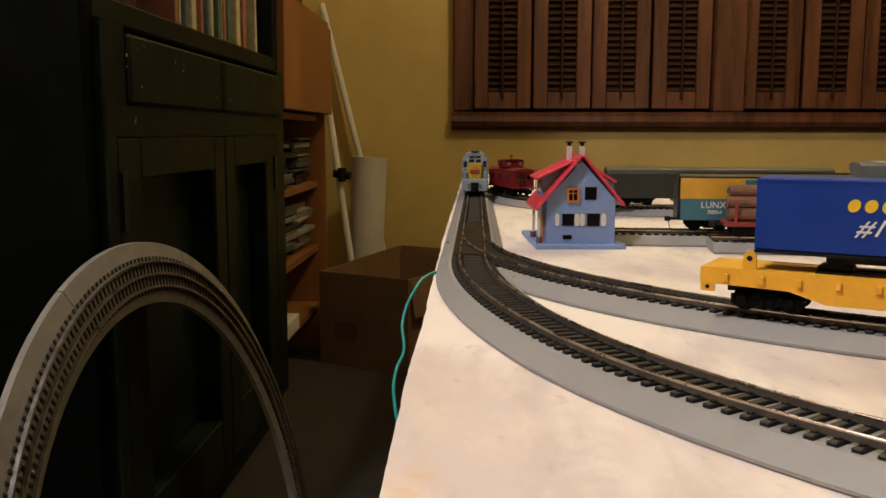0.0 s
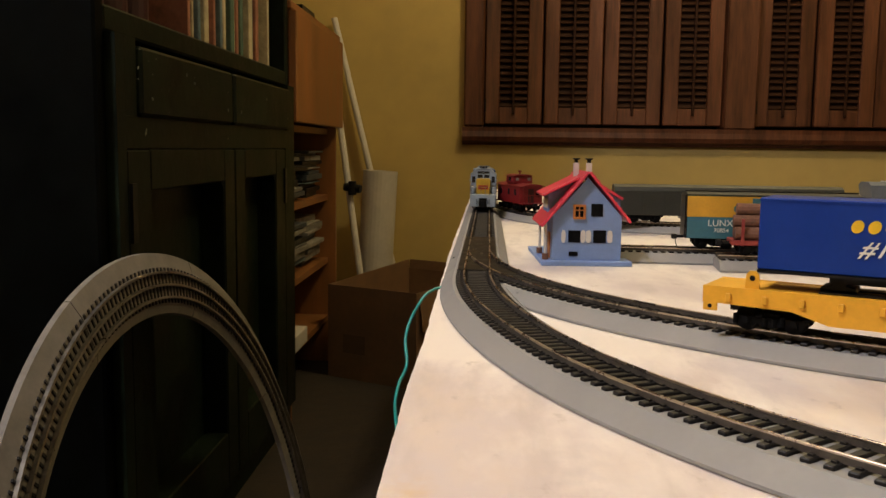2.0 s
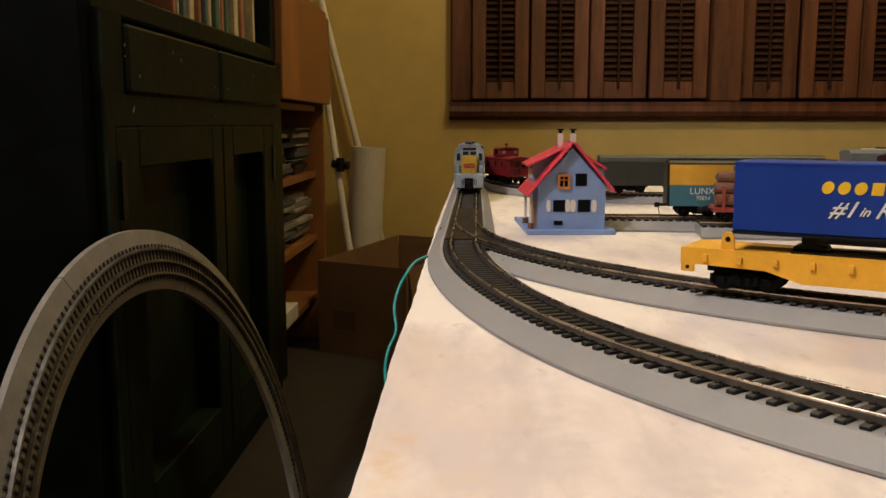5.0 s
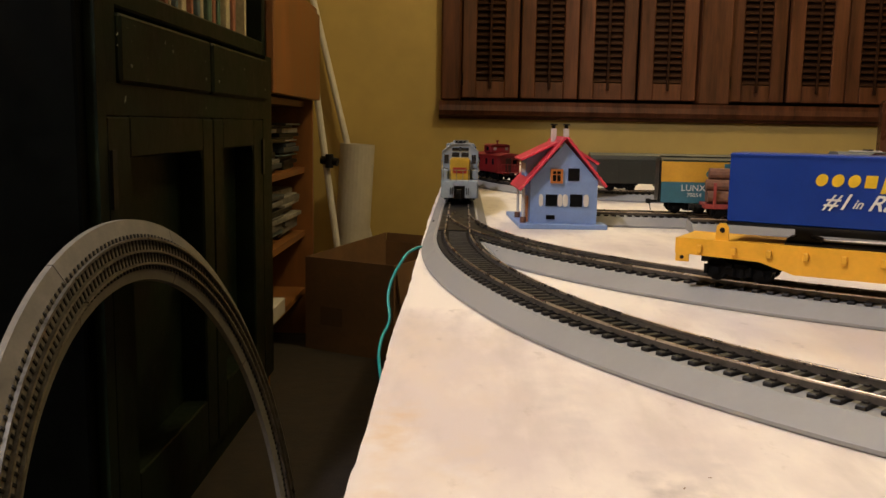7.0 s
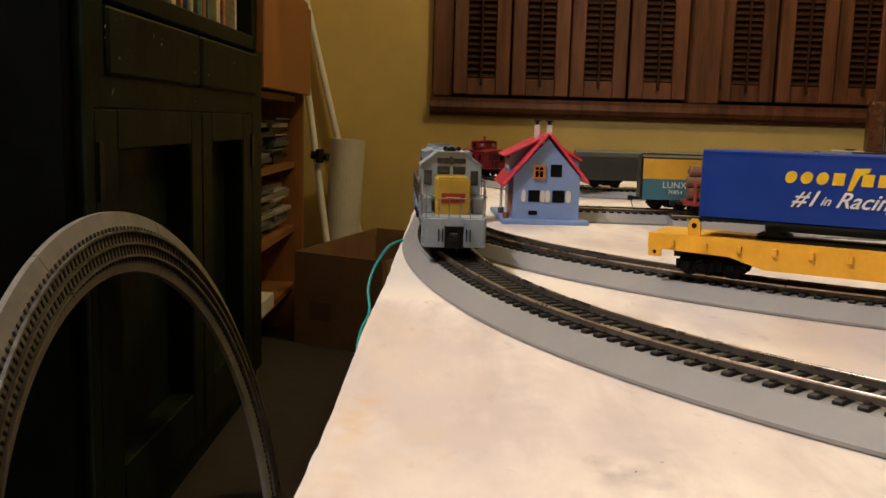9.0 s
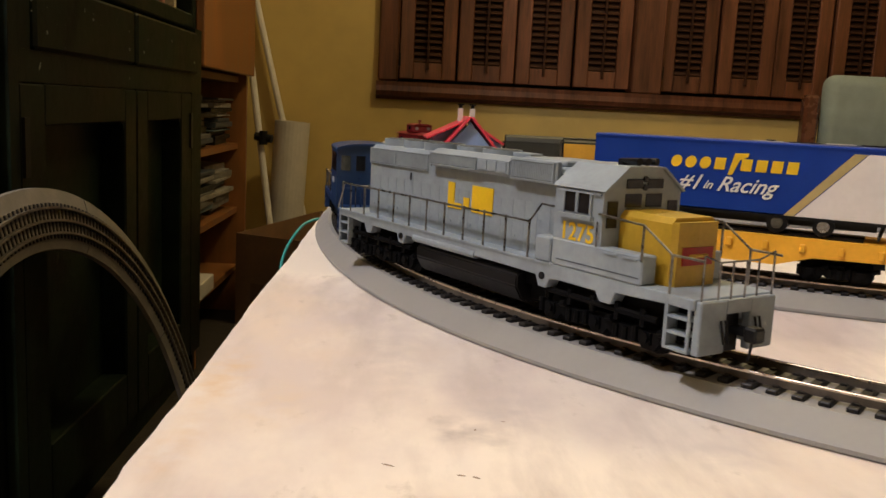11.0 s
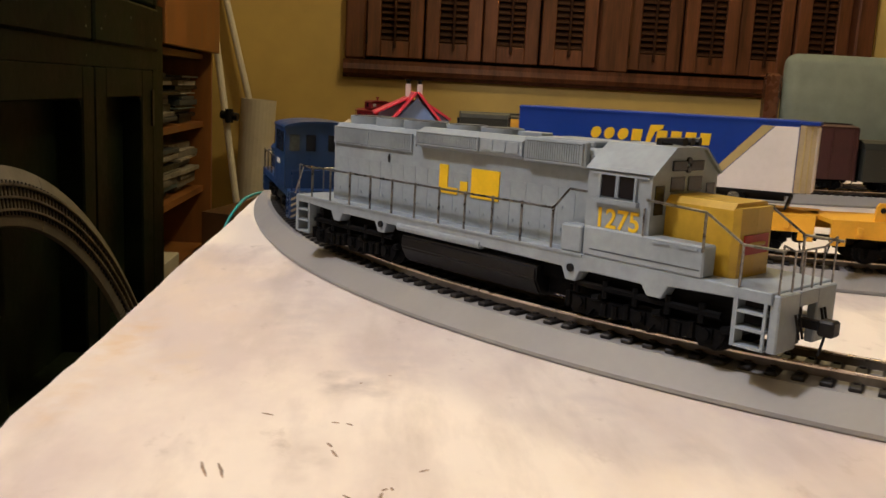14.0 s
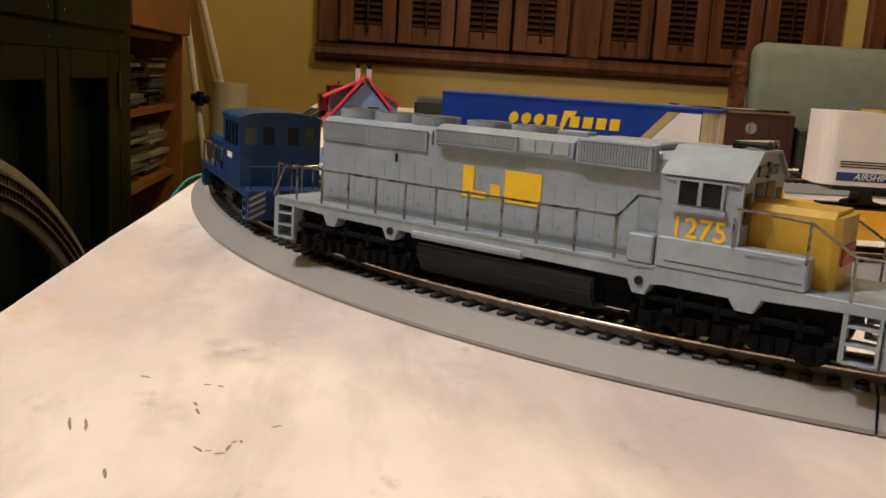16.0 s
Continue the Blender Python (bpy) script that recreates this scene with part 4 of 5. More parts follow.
    for s in (-1, 1):
        y = s * dw
        zt = 0.0337
        px = [-0.1000, -0.0868] + [-0.0736 + i * 0.01325 for i in range(9)]
        xe = px[-1]
        handrail(g, px, (zt, dz), s, y, [((xe, y, zt), (0.0382, s * 0.0172, 0.0404)), ((0.0382, s * 0.0172, 0.0404), (0.0452, s * 0.0178, 0.0404)), ((-0.1000, y, zt), (-0.1065, y, zt)), ((-0.1065, y, zt), (-0.1125, y, dz))])
        part("nose_rail", rods([((c1 - 0.001, s * 0.0180, 0.0405), (0.0860, s * 0.0178, 0.0395)), ((0.0860, s * 0.0178, 0.0395), (0.0860, s * 0.0178, 0.0285)), ((0.0860, s * 0.0178, 0.0395), (0.0975, s * 0.0174, 0.0325)), ((0.0975, s * 0.0174, 0.0325), (0.0975, s * 0.0174, dz)), ((0.0975, s * 0.0174, 0.0325), (0.109, s * 0.0170, 0.0325))], 0.0004), "rail_wire", g)
    # fuel tank, air tank, trucks
    tank = prism([(-0.0150, 0.0146), (-0.0164, 0.0134), (-0.0166, 0.0092), (-0.0135, 0.0040), (-0.0110, 0.0030), (0.0110, 0.0030), (0.0135, 0.0040), (0.0166, 0.0092), (0.0164, 0.0134), (0.0150, 0.0146)], -0.042, 0.026, "x")
    bmesh.ops.bevel(tank, geom=list(tank.edges), offset=0.0006, segments=2, affect="EDGES")
    part("fuel_tank", tank, "black", g, "black plastic fuel tank")
    part("underframe", bx(-0.098, 0.096, -0.0125, 0.0125, 0.0105, db + 0.001), "soot", g)
    # added black block that keeps the gap behind the tank dark
    part("gap_filler", bx(0.0262, 0.0362, -0.010, 0.010, 0.0045, 0.0104, bevel=0.0006), "soot", g)
    for s in (-1, 1):
        bm = bmesh.new()
        rod(bm, (-0.0435, s * 0.0165, 0.0168), (0.0015, s * 0.0165, 0.0168), 0.0017, 12)
        bmesh.ops.bevel(bm, geom=[e for e in bm.edges if abs(e.verts[0].co.x - e.verts[1].co.x) < 1e-6], offset=0.0005, segments=2, affect="EDGES")
        part("air_tank", bm, "loco", g)
    for x in (0.066, -0.074):
        t = truck(g, x, (-0.022, 0.0, 0.022), 0.0138)
        part("brake_rigging", rods([((x - 0.026, s * 0.0150, 0.0115), (x + 0.026, s * 0.0150, 0.0115)) for s in (-1, 1)] + [((x + k, s * 0.0150, 0.0085), (x + k, s * 0.0150, 0.0140)) for s in (-1, 1) for k in (-0.024, -0.013, -0.002, 0.009, 0.020)], 0.0011), "soot", g)
        part("bolster", bx(x - 0.027, x + 0.027, -0.0100, 0.0100, 0.0045, 0.0145, bevel=0.0005), "soot", g)
    return g


def switcher():
    """Blue end-cab switcher; cab end towards +x."""
    g = base("blue_switcher_locomotive", pose(0, 0, 0), "small blue model switching locomotive with an end cab", "locomotive")
    H = SWITCHER_L / 2
    dz = 0.0165
    part("walkway", bx(-H + 0.002, H - 0.002, -0.0172, 0.0172, dz - 0.004, dz, bevel=0.0004), "blue_loco", g)
    c0, c1 = H - 0.056, H - 0.013
    cw, ct = 0.0182, 0.0496
    prof = [(-cw, dz), (-cw, ct - 0.004)] + [(-cw * math.cos(a), ct - 0.004 + 0.0034 * math.sin(a)) for a in [math.pi * k / 12 for k in range(1, 12)]] + [(cw, ct - 0.004), (cw, dz)]
    cab = part("cab", prism(prof, c0, c1, "x"), "blue_loco", g)
    rprof = [(1.03 * p[0], p[1] + 0.0008) for p in prof[1:-1]] + [(p[0], p[1] - 0.0002) for p in prof[1:-1]][::-1]
    part("cab_roof", prism(rprof, c0 - 0.001, c1 + 0.001, "x"), "blue_loco", cab)
    for y, w in ((-0.0135, 0.0050), (-0.0055, 0.0048), (0.0055, 0.0048), (0.0135, 0.0050)):
        # the outer panes have their pale reflection painted into the colour
        part("end_window", bx(c1, c1 + 0.0003, y - w / 2, y + w / 2, ct - 0.0145, ct - 0.0065), "pale_pane" if abs(y) > 0.01 else "glass", cab, "cab end window")
        part("end_window", bx(c0 - 0.0003, c0, y - w / 2, y + w / 2, ct - 0.0145, ct - 0.0065), "glass", cab, "dark cab end window")
    for s in (-1, 1):
        for k in range(4):
            x = c0 + 0.008 + k * 0.0082
            part("side_window", bx(x, x + 0.0048, min(s * cw, s * (cw + 0.0003)), max(s * cw, s * (cw + 0.0003)), ct - 0.0155, ct - 0.0055), "glass", cab, "dark cab side window")
        part("number_bar", bx(c0 + 0.013, c0 + 0.024, min(s * cw, s * (cw + 0.0002)), max(s * cw, s * (cw + 0.0002)), dz + 0.0105, dz + 0.0130), "ink", cab, "white number bar")
    hood = part("hood", prism([(-0.0105, dz), (-0.0135, 0.0295), (-0.0115, 0.0315), (0.0115, 0.0315), (0.0135, 0.0295), (0.0135, dz)], -H + 0.008, c0, "x"), "blue_loco", g)
    for s in (-1, 1):
        for k in range(6):
            x = -H + 0.020 + k * 0.009
            part("hood_door", bx(x, x + 0.0078, min(s * 0.0135, s * 0.0138), max(s * 0.0135, s * 0.0138), dz + 0.002, 0.0275), "blue_loco", hood)
        handrail(g, [-H + 0.005 + k * 0.018 for k in range(5)], (dz + 0.011, dz), s, s * 0.0165)
        part("name_bar", bx(c0 - 0.018, c0 - 0.003, min(s * 0.0138, s * 0.0140), max(s * 0.0138, s * 0.0140), 0.0235, 0.0262), "ink", hood, "white lettering bar")
    part("stack", rods([((-0.020, 0, 0.0315), (-0.020, 0, 0.038))], 0.0022, 12), "blue_loco", hood)
    for e, s in ((H, 1), (-H, -1)):
        p = bmesh.new()
        xa, xb = sorted((e, e - s * 0.0028))
        box(p, xa, xb, -0.017, -0.005, 0.003, dz, bevel=0.0004)
        box(p, xa, xb, 0.005, 0.017, 0.003, dz, bevel=0.0004)
        pl = part("pilot", p, "blue_loco", g)
        for side in (-1, 1):
            for k in range(4):
                z = 0.0034 + k * 0.0028
                ya, yb = side * 0.0095, side * 0.0165
                part("warning_stripe", prism([(ya, z + 0.0034), (ya, z + 0.0046), (yb, z + 0.0012), (yb, z)], min(e, e + s * 0.0002), max(e, e + s * 0.0002), "x"), "paper", pl, "slanting white warning stripe")
        coupler(g, e - s * 0.002, s)
        for y in (-1, 1):
            st = bmesh.new()
            xi, xo = sorted((e - s * 0.003, e - s * 0.011))
            yy = sorted((y * 0.0125, y * 0.0174))
            for z in (0.003, 0.007, 0.011):
                box(st, xi, xo, yy[0], yy[1], z, z + 0.0009)
            box(st, xi, xi + 0.0008, yy[0], yy[1], 0.003, dz)
            box(st, xo - 0.0008, xo, yy[0], yy[1], 0.003, dz)
            part("steps", st, "blue_loco", g)
        part("end_rail", rods([((e - s * 0.001, y, dz), (e - s * 0.001, y, dz + 0.010)) for y in (-0.016, -0.006, 0.006, 0.016)] + [((e - s * 0.001, -0.016, dz + 0.010), (e - s * 0.001, 0.016, dz + 0.010))], 0.0004), "blue_loco", g)
    part("tank", bx(-0.016, 0.016, -0.014, 0.014, 0.004, dz - 0.004, bevel=0.001), "black", g)
    for x in (-H + 0.032, H - 0.032):
        truck(g, x, (-0.013, 0.013), 0.0125)
    return g


def flat_car(m, label, near_end=True):
    g = base("flat_car", m, label, "flat car", "flat cars with trailers")
    L = FLAT_L
    out = [(0, 0.0205), (L, 0.0205), (L, 0.0128), (L - 0.040, 0.0118), (L - 0.056, 0.0070), (0.056, 0.0070), (0.040, 0.0118), (0, 0.0128)]
    for s in (-1, 1):
        part("side_sill", prism(out, s * 0.0165 - 0.0008, s * 0.0165 + 0.0008), "flatcar", g)
        for k in range(10):
            x = 0.012 + k * (L - 0.024) / 9
            bm = bx(x - 0.0012, x + 0.0012, min(s * 0.0173, s * 0.0187), max(s * 0.0173, s * 0.0187), 0.0140, 0.0178, bevel=0.0003)
            part("stake_pocket", bm, "flatcar", g)
    part("deck", bx(0.0, L, -0.0157, 0.0157, 0.0185, 0.0203), "flatcar", g)
    part("centre_sill", bx(0.01, L - 0.01, -0.005, 0.005, 0.008, 0.0185), "black", g)
    part("tread_plate", bx(0.05, L - 0.02, -0.012, -0.004, 0.0203, 0.0212), "black", g)
    part("tread_plate", bx(0.05, L - 0.02, 0.004, 0.012, 0.0203, 0.0212), "black", g)
    x = 0.022
    bm = prism([(x - 0.0032, 0.0203), (x - 0.0028, 0.0270), (x - 0.0014, 0.0288), (x + 0.0014, 0.0288), (x + 0.0028, 0.0270), (x + 0.0032, 0.0203)], -0.0158, -0.0142)
    b = part("bridge_plate", bm, "flatcar", g, "raised yellow end tab with a dark hole")
    part("hole", rods([((x, -0.0160, 0.0255), (x, -0.0157, 0.0255))], 0.0013, 12), "black", b)
    for x in (0.0035, L - 0.0035):
        tab = part("corner_tab", bx(x - 0.0033, x + 0.0033, -0.0172, -0.0158, 0.0088, 0.0130, bevel=0.0003), "flatcar", g)
        part("hole", rods([((x, -0.0174, 0.0110), (x, -0.0171, 0.0110))], 0.0010, 10), "black", tab)
    for x in (0.030, L - 0.030):
        truck(g, x)
    if near_end:
        coupler(g, 0.0, -1)
    coupler(g, L, 1)
    return g


def stand(g, x, z0, z1):
    bm = prism([(x - 0.0080, z0), (x + 0.0080, z0), (x + 0.0072, z0 + 0.0018), (x + 0.0034, z0 + 0.0026), (x + 0.0027, z1 - 0.002), (x + 0.0044, z1), (x - 0.0044, z1), (x - 0.0027, z1 - 0.002), (x - 0.0034, z0 + 0.0026), (x - 0.0072, z0 + 0.0018)], -0.0060, 0.0060)
    bmesh.ops.bevel(bm, geom=list(bm.edges), offset=0.0003, segments=1, affect="EDGES")
    part("hitch", bm, "black", g, "black trailer hitch stand")


def wheels(g, x, z):
    for s in (-1, 1):
        bm = bmesh.new()
        rod(bm, (x, s * 0.0085, z), (x, s * 0.0138, z), 0.0047, 20)
        w = part("tyre", bm, "black", g)
        part("hub", rods([((x, s * 0.0136, z), (x, s * 0.0143, z))], 0.0027, 14), "chrome", w)
        part("hub_centre", rods([((x, s * 0.0143, z), (x, s * 0.0150, z))], 0.0014, 10), "chrome", w)


def blue_trailer(m):
    g = base("blue_semi_trailer", m, "deep blue semi-trailer with yellow lettering and a white rear", "trailer")
    L, W, z0, z1 = 0.1355, 0.0142, 0.0298, 0.0627
    xs = 0.0930                                   # where the white corner starts at the bottom
    body = part("body", bx(0, L, -W, W, z0, z1, bevel=0.0005), "trailer", g)
    part("bottom_rail", bx(0.0, L, -W - 0.0003, W + 0.0003, z0 - 0.0016, z0 - 0.0002), "black", g)
    part("top_rail", bx(0.0, L, -W - 0.0003, W + 0.0003, z1 - 0.0016, z1 - 0.0006), "trailer", body)
    for s in (-1, 1):
        y0, y1 = sorted((s * W, s * (W + 0.0002)))
        part("white_corner", prism([(xs + 0.004, z0), (L - 0.0004, z0), (L - 0.0004, z1 - 0.003), (L - 0.0105, z1 - 0.003)], y0, y1), "trailer_white", body, "white painted rear corner")
        part("stripe", prism([(xs - 0.001, z0), (xs + 0.0035, z0), (L - 0.0110, z1 - 0.003), (L - 0.0165, z1 - 0.003)], y0, y1), "tan", body, "tan diagonal stripe")
        # brand: plain yellow blocks with a slanting winged mark between
        d = s * 0.00025
        for k in range(8):
            x = 0.0385 + k * 0.0068 + (0.0052 if k > 3 else 0)
            zc = 0.0515
            if k < 3:
                out = [(x + 0.0027 + 0.0026 * math.cos(q) + 0.0005 * math.sin(q), zc + 0.0029 * math.sin(q)) for q in [math.pi * j / 8 for j in range(16)]]
            else:
                out = [(x, zc - 0.0028), (x + 0.0049, zc - 0.0028), (x + 0.0055, zc + 0.0028), (x + 0.0006, zc + 0.0028)]
            part("brand_block", prism(out, min(y0, y1 + d), max(y1, y1 + d)), "yellow", body, "plain yellow brand shape")
        part("winged_mark", prism([(0.0655, 0.0465), (0.0675, 0.0465), (0.0705, 0.0535), (0.0740, 0.0552), (0.0745, 0.0570), (0.0680, 0.0567)], min(y0, y1 + d), max(y1, y1 + d)), "yellow", body, "yellow winged mark")
        for word, at, size, rise in (("#1", 0.0475, 0.0102, 0.0), ("in", 0.0566, 0.0058, -0.0006), ("Racing", 0.0738, 0.0100, 0.0)):
            letters(word, size, "ink", body, pose(at if s < 0 else L - at, s * (W + 0.0004), 0.0417 + rise, 90, 0, 0 if s < 0 else 180), "slogan", shear=0.5, bold=0.0001)
    rear = part("rear_frame", prism([(L, -W + 0.0002), (L + 0.0072, -W + 0.0032), (L + 0.0072, W - 0.0032), (L, W - 0.0002)], z0, z1 - 0.0022, "z"), "cream", g, "tapered cream rear frame with upright ribs")
    part("rear_door", bx(L + 0.0072, L + 0.0078, -W + 0.0036, W - 0.0036, z0 + 0.0004, z1 - 0.003), "trailer_white", rear, "pale rear door")
    part("roof_overhang", bx(L, L + 0.0082, -W + 0.0008, W - 0.0008, z1 - 0.0020, z1 - 0.0004), "trailer", body)
    for side in (-1, 1):
        for k in range(2):
            u = 0.0022 + k * 0.0026
            part("rib", bx(L + u, L + u + 0.0006, min(side * (W - 0.0006 - u * 0.41), side * (W - 0.0001 - u * 0.41)), max(side * (W - 0.0006 - u * 0.41), side * (W - 0.0001 - u * 0.41)), z0 + 0.0006, z1 - 0.0026), "tan", rear)
    part("frame_rail", bx(0.03, L - 0.004, -0.006, 0.006, z0 - 0.005, z0 - 0.0016), "black", g)
    stand(g, 0.034, 0.0213, z0 - 0.0016)
    for x in (0.0895, 0.1095):
        wheels(g, x, 0.0213 + 0.0047)
    ml = bmesh.new()
    rod(ml, (L - 0.001, -0.010, z0 - 0.001), (L - 0.003, -0.012, z0 - 0.008), 0.0006)
    rod(ml, (L - 0.001, 0.010, z0 - 0.001), (L - 0.003, 0.012, z0 - 0.008), 0.0006)
    rod(ml, (L - 0.003, -0.012, z0 - 0.008), (L - 0.003, 0.012, z0 - 0.008), 0.0006)
    part("bumper", ml, "black", g)


def white_trailer(m):
    g = base("white_semi_trailer", m, "white semi-trailer with a navy stripe along its foot", "trailer")
    L, W, z0, z1 = 0.1435, 0.0142, 0.0315, 0.0655
    rc = 0.007                                    # rounded front corners
    arc = [(rc - rc * math.cos(q), W - rc + rc * math.sin(q)) for q in [math.pi / 2 * j / 6 for j in range(7)]]
    out = [(x, -y) for x, y in arc] + [(L, -W), (L, W)] + arc[::-1]
    body = part("body", prism(out, z0, z1, "z"), "trailer_white", g)
    part("bottom_rail", bx(0.006, L, -W - 0.0003, W + 0.0003, z0 - 0.0022, z0 - 0.0002), "black", g)
    part("roof_hatch", bx(0.025, 0.06, -W + 0.003, W - 0.003, z1, z1 + 0.0012), "nose", body)
    for s in (-1, 1):
        y0, y1 = sorted((s * W, s * (W + 0.0002)))
        part("stripe", bx(0.0070, L - 0.004, y0, y1, z0 + 0.0022, z0 + 0.0062), "navy", body, "navy stripe")
        for k in range(3):
            part("pinstripe", bx(0.0080, L - 0.004, y0, y1, z0 + 0.0085 + k * 0.0012, z0 + 0.0090 + k * 0.0012), "black", body)
        letters("AIRSHIP", 0.0044, "ink", body, pose(0.0225, s * (W + 0.0003), z0 + 0.0042, 90, 0, 0 if s < 0 else 180), "lettering", shear=0.3)
    part("frame_rail", bx(0.03, L - 0.004, -0.006, 0.006, z0 - 0.005, z0 - 0.0022), "black", g)
    stand(g, 0.026, 0.0213, z0 - 0.0022)
    for x in (L - 0.040, L - 0.024):
        wheels(g, x, 0.0213 + 0.0047)


def box_car(m, label, colours, L=0.142, H=0.042):
    g = base("box_car", m, label, "box car", "freight cars")
    W = 0.0165
    z0 = 0.0095
    zm = z0 + (H - z0) * 0.5 if colours[0] != colours[1] else H
    body = part("body", bx(-L / 2, L / 2, -W, W, z0, H, bevel=0.0005), [colours[0]], g)
    if colours[0] != colours[1]:
        part("upper_band", bx(-L / 2 - 0.0002, L / 2 + 0.0002, -W - 0.0002, W + 0.0002, zm, H - 0.0008), colours[1], body)
    part("roof", prism([(-W - 0.0005, H), (W + 0.0005, H), (W + 0.0005, H + 0.0006), (0, H + 0.0028), (-W - 0.0005, H + 0.0006)], -L / 2, L / 2, "x"), "olive_car" if colours[0] != "maroon" else "maroon", g)
    part("roof_walk", bx(-L / 2, L / 2, -0.003, 0.003, H + 0.0028, H + 0.0034), "black", g)
    for s in (-1, 1):
        y0, y1 = sorted((s * W, s * (W + 0.0008)))
        part("door", bx(-0.018, 0.018, y0, y1, z0 + 0.002, H - 0.002, bevel=0.0003), colours[0] if colours[0] == colours[1] else "box_teal", body)
        for k in range(8):
            x = -L / 2 + 0.004 + k * (L - 0.008) / 7
            if colours[0] == colours[1]:
                part("rib", bx(x - 0.0004, x + 0.0004, min(y0, s * (W + 0.0004)), max(y0, s * (W + 0.0004)), z0 + 0.001, H - 0.001), colours[0], body)
    for e, s in ((-L / 2, -1), (L / 2, 1)):
        part("end_frame", bx(min(e, e + s * 0.0008), max(e, e + s * 0.0008), -W, W, z0, H), "black" if colours[0] != "maroon" else "maroon", body)
        lad = [((e + s * 0.0012, -0.014, z0), (e + s * 0.0012, -0.014, H))] + [((e + s * 0.0012, -0.014, z0 + 0.004 * k), (e + s * 0.0012, -0.008, z0 + 0.004 * k)) for k in range(1, 8)]
        part("ladder", rods(lad, 0.0004, 5), "black", g)
        coupler(g, e, s)
    part("underframe", bx(-L / 2 + 0.01, L / 2 - 0.01, -0.006, 0.006, 0.006, z0), "black", g)
    for x in (-L / 2 + 0.024, L / 2 - 0.024):
        truck(g, x)
    return g


def caboose(m):
    g = base("caboose", m, "bright red model caboose with a cupola", "caboose")
    L, W = 0.082, 0.0165
    body = part("body", bx(-L / 2, L / 2, -W, W, 0.0105, 0.0335, bevel=0.0004), "caboose", g)
    arch = [(-W - 0.001, 0.0335), (-W * 0.5, 0.0362), (0, 0.037), (W * 0.5, 0.0362), (W + 0.001, 0.0335)]
    part("roof", prism(arch, -L / 2 - 0.010, L / 2 + 0.010, "x"), "caboose", g)
    cup = part("cupola", bx(-0.015, 0.013, -0.0140, 0.0140, 0.036, 0.0465, bevel=0.0012), "caboose", g)
    part("cupola_roof", prism([(-0.0150, 0.0465), (-0.007, 0.0484), (0.007, 0.0484), (0.0150, 0.0465)], -0.017, 0.015, "x"), "caboose", cup)
    part("smoke_jack", rods([((0.0, 0.0, 0.048), (0.0, 0.0, 0.0525)), ((0.0, -0.0022, 0.0525), (0.0, 0.0022, 0.0525))], 0.0011, 8), "caboose", g)
    for s in (-1, 1):
        for x in (-0.026, 0.002, 0.026):
            part("window", bx(x - 0.003, x + 0.003, min(s * W, s * (W + 0.0003)), max(s * W, s * (W + 0.0003)), 0.021, 0.029), "glass", body, "dark side window")
        part("cupola_window", bx(-0.005, 0.003, min(s * 0.0140, s * 0.0143), max(s * 0.0140, s * 0.0143), 0.0395, 0.0445), "glass", cup)
        part("cupola_window", bx(0.013, 0.0133, s * 0.0085 - 0.0022, s * 0.0085 + 0.0022, 0.0400, 0.0440), "paper", cup, "small pale cupola window")
    for e, s in ((-L / 2, -1), (L / 2, 1)):
        part("platform", bx(min(e, e + s * 0.010), max(e, e + s * 0.010), -W, W, 0.0100, 0.0115), "caboose", g)
        part("end_rail", rods([((e + s * 0.0095, y, 0.0115), (e + s * 0.0095, y, 0.022)) for y in (-0.015, -0.005, 0.005, 0.015)] + [((e + s * 0.0095, -0.015, 0.022), (e + s * 0.0095, 0.015, 0.022))] + [((e + s * 0.0095, y, 0.022), (e + s * 0.0095, y, 0.034)) for y in (-0.015, 0.015)], 0.0005), "caboose", g)
        part("end_door", bx(min(e, e + s * 0.0005), max(e, e + s * 0.0005), -0.004, 0.004, 0.0115, 0.030), "maroon", body)
        part("end_window", bx(min(e, e + s * 0.0004), max(e, e + s * 0.0004), 0.007, 0.012, 0.020, 0.028), "glass", body)
        coupler(g, e + s * 0.009, s)
        truck(g, e - s * 0.016)
    part("underframe", bx(-L / 2, L / 2, -0.006, 0.006, 0.006, 0.0105), "black", g)


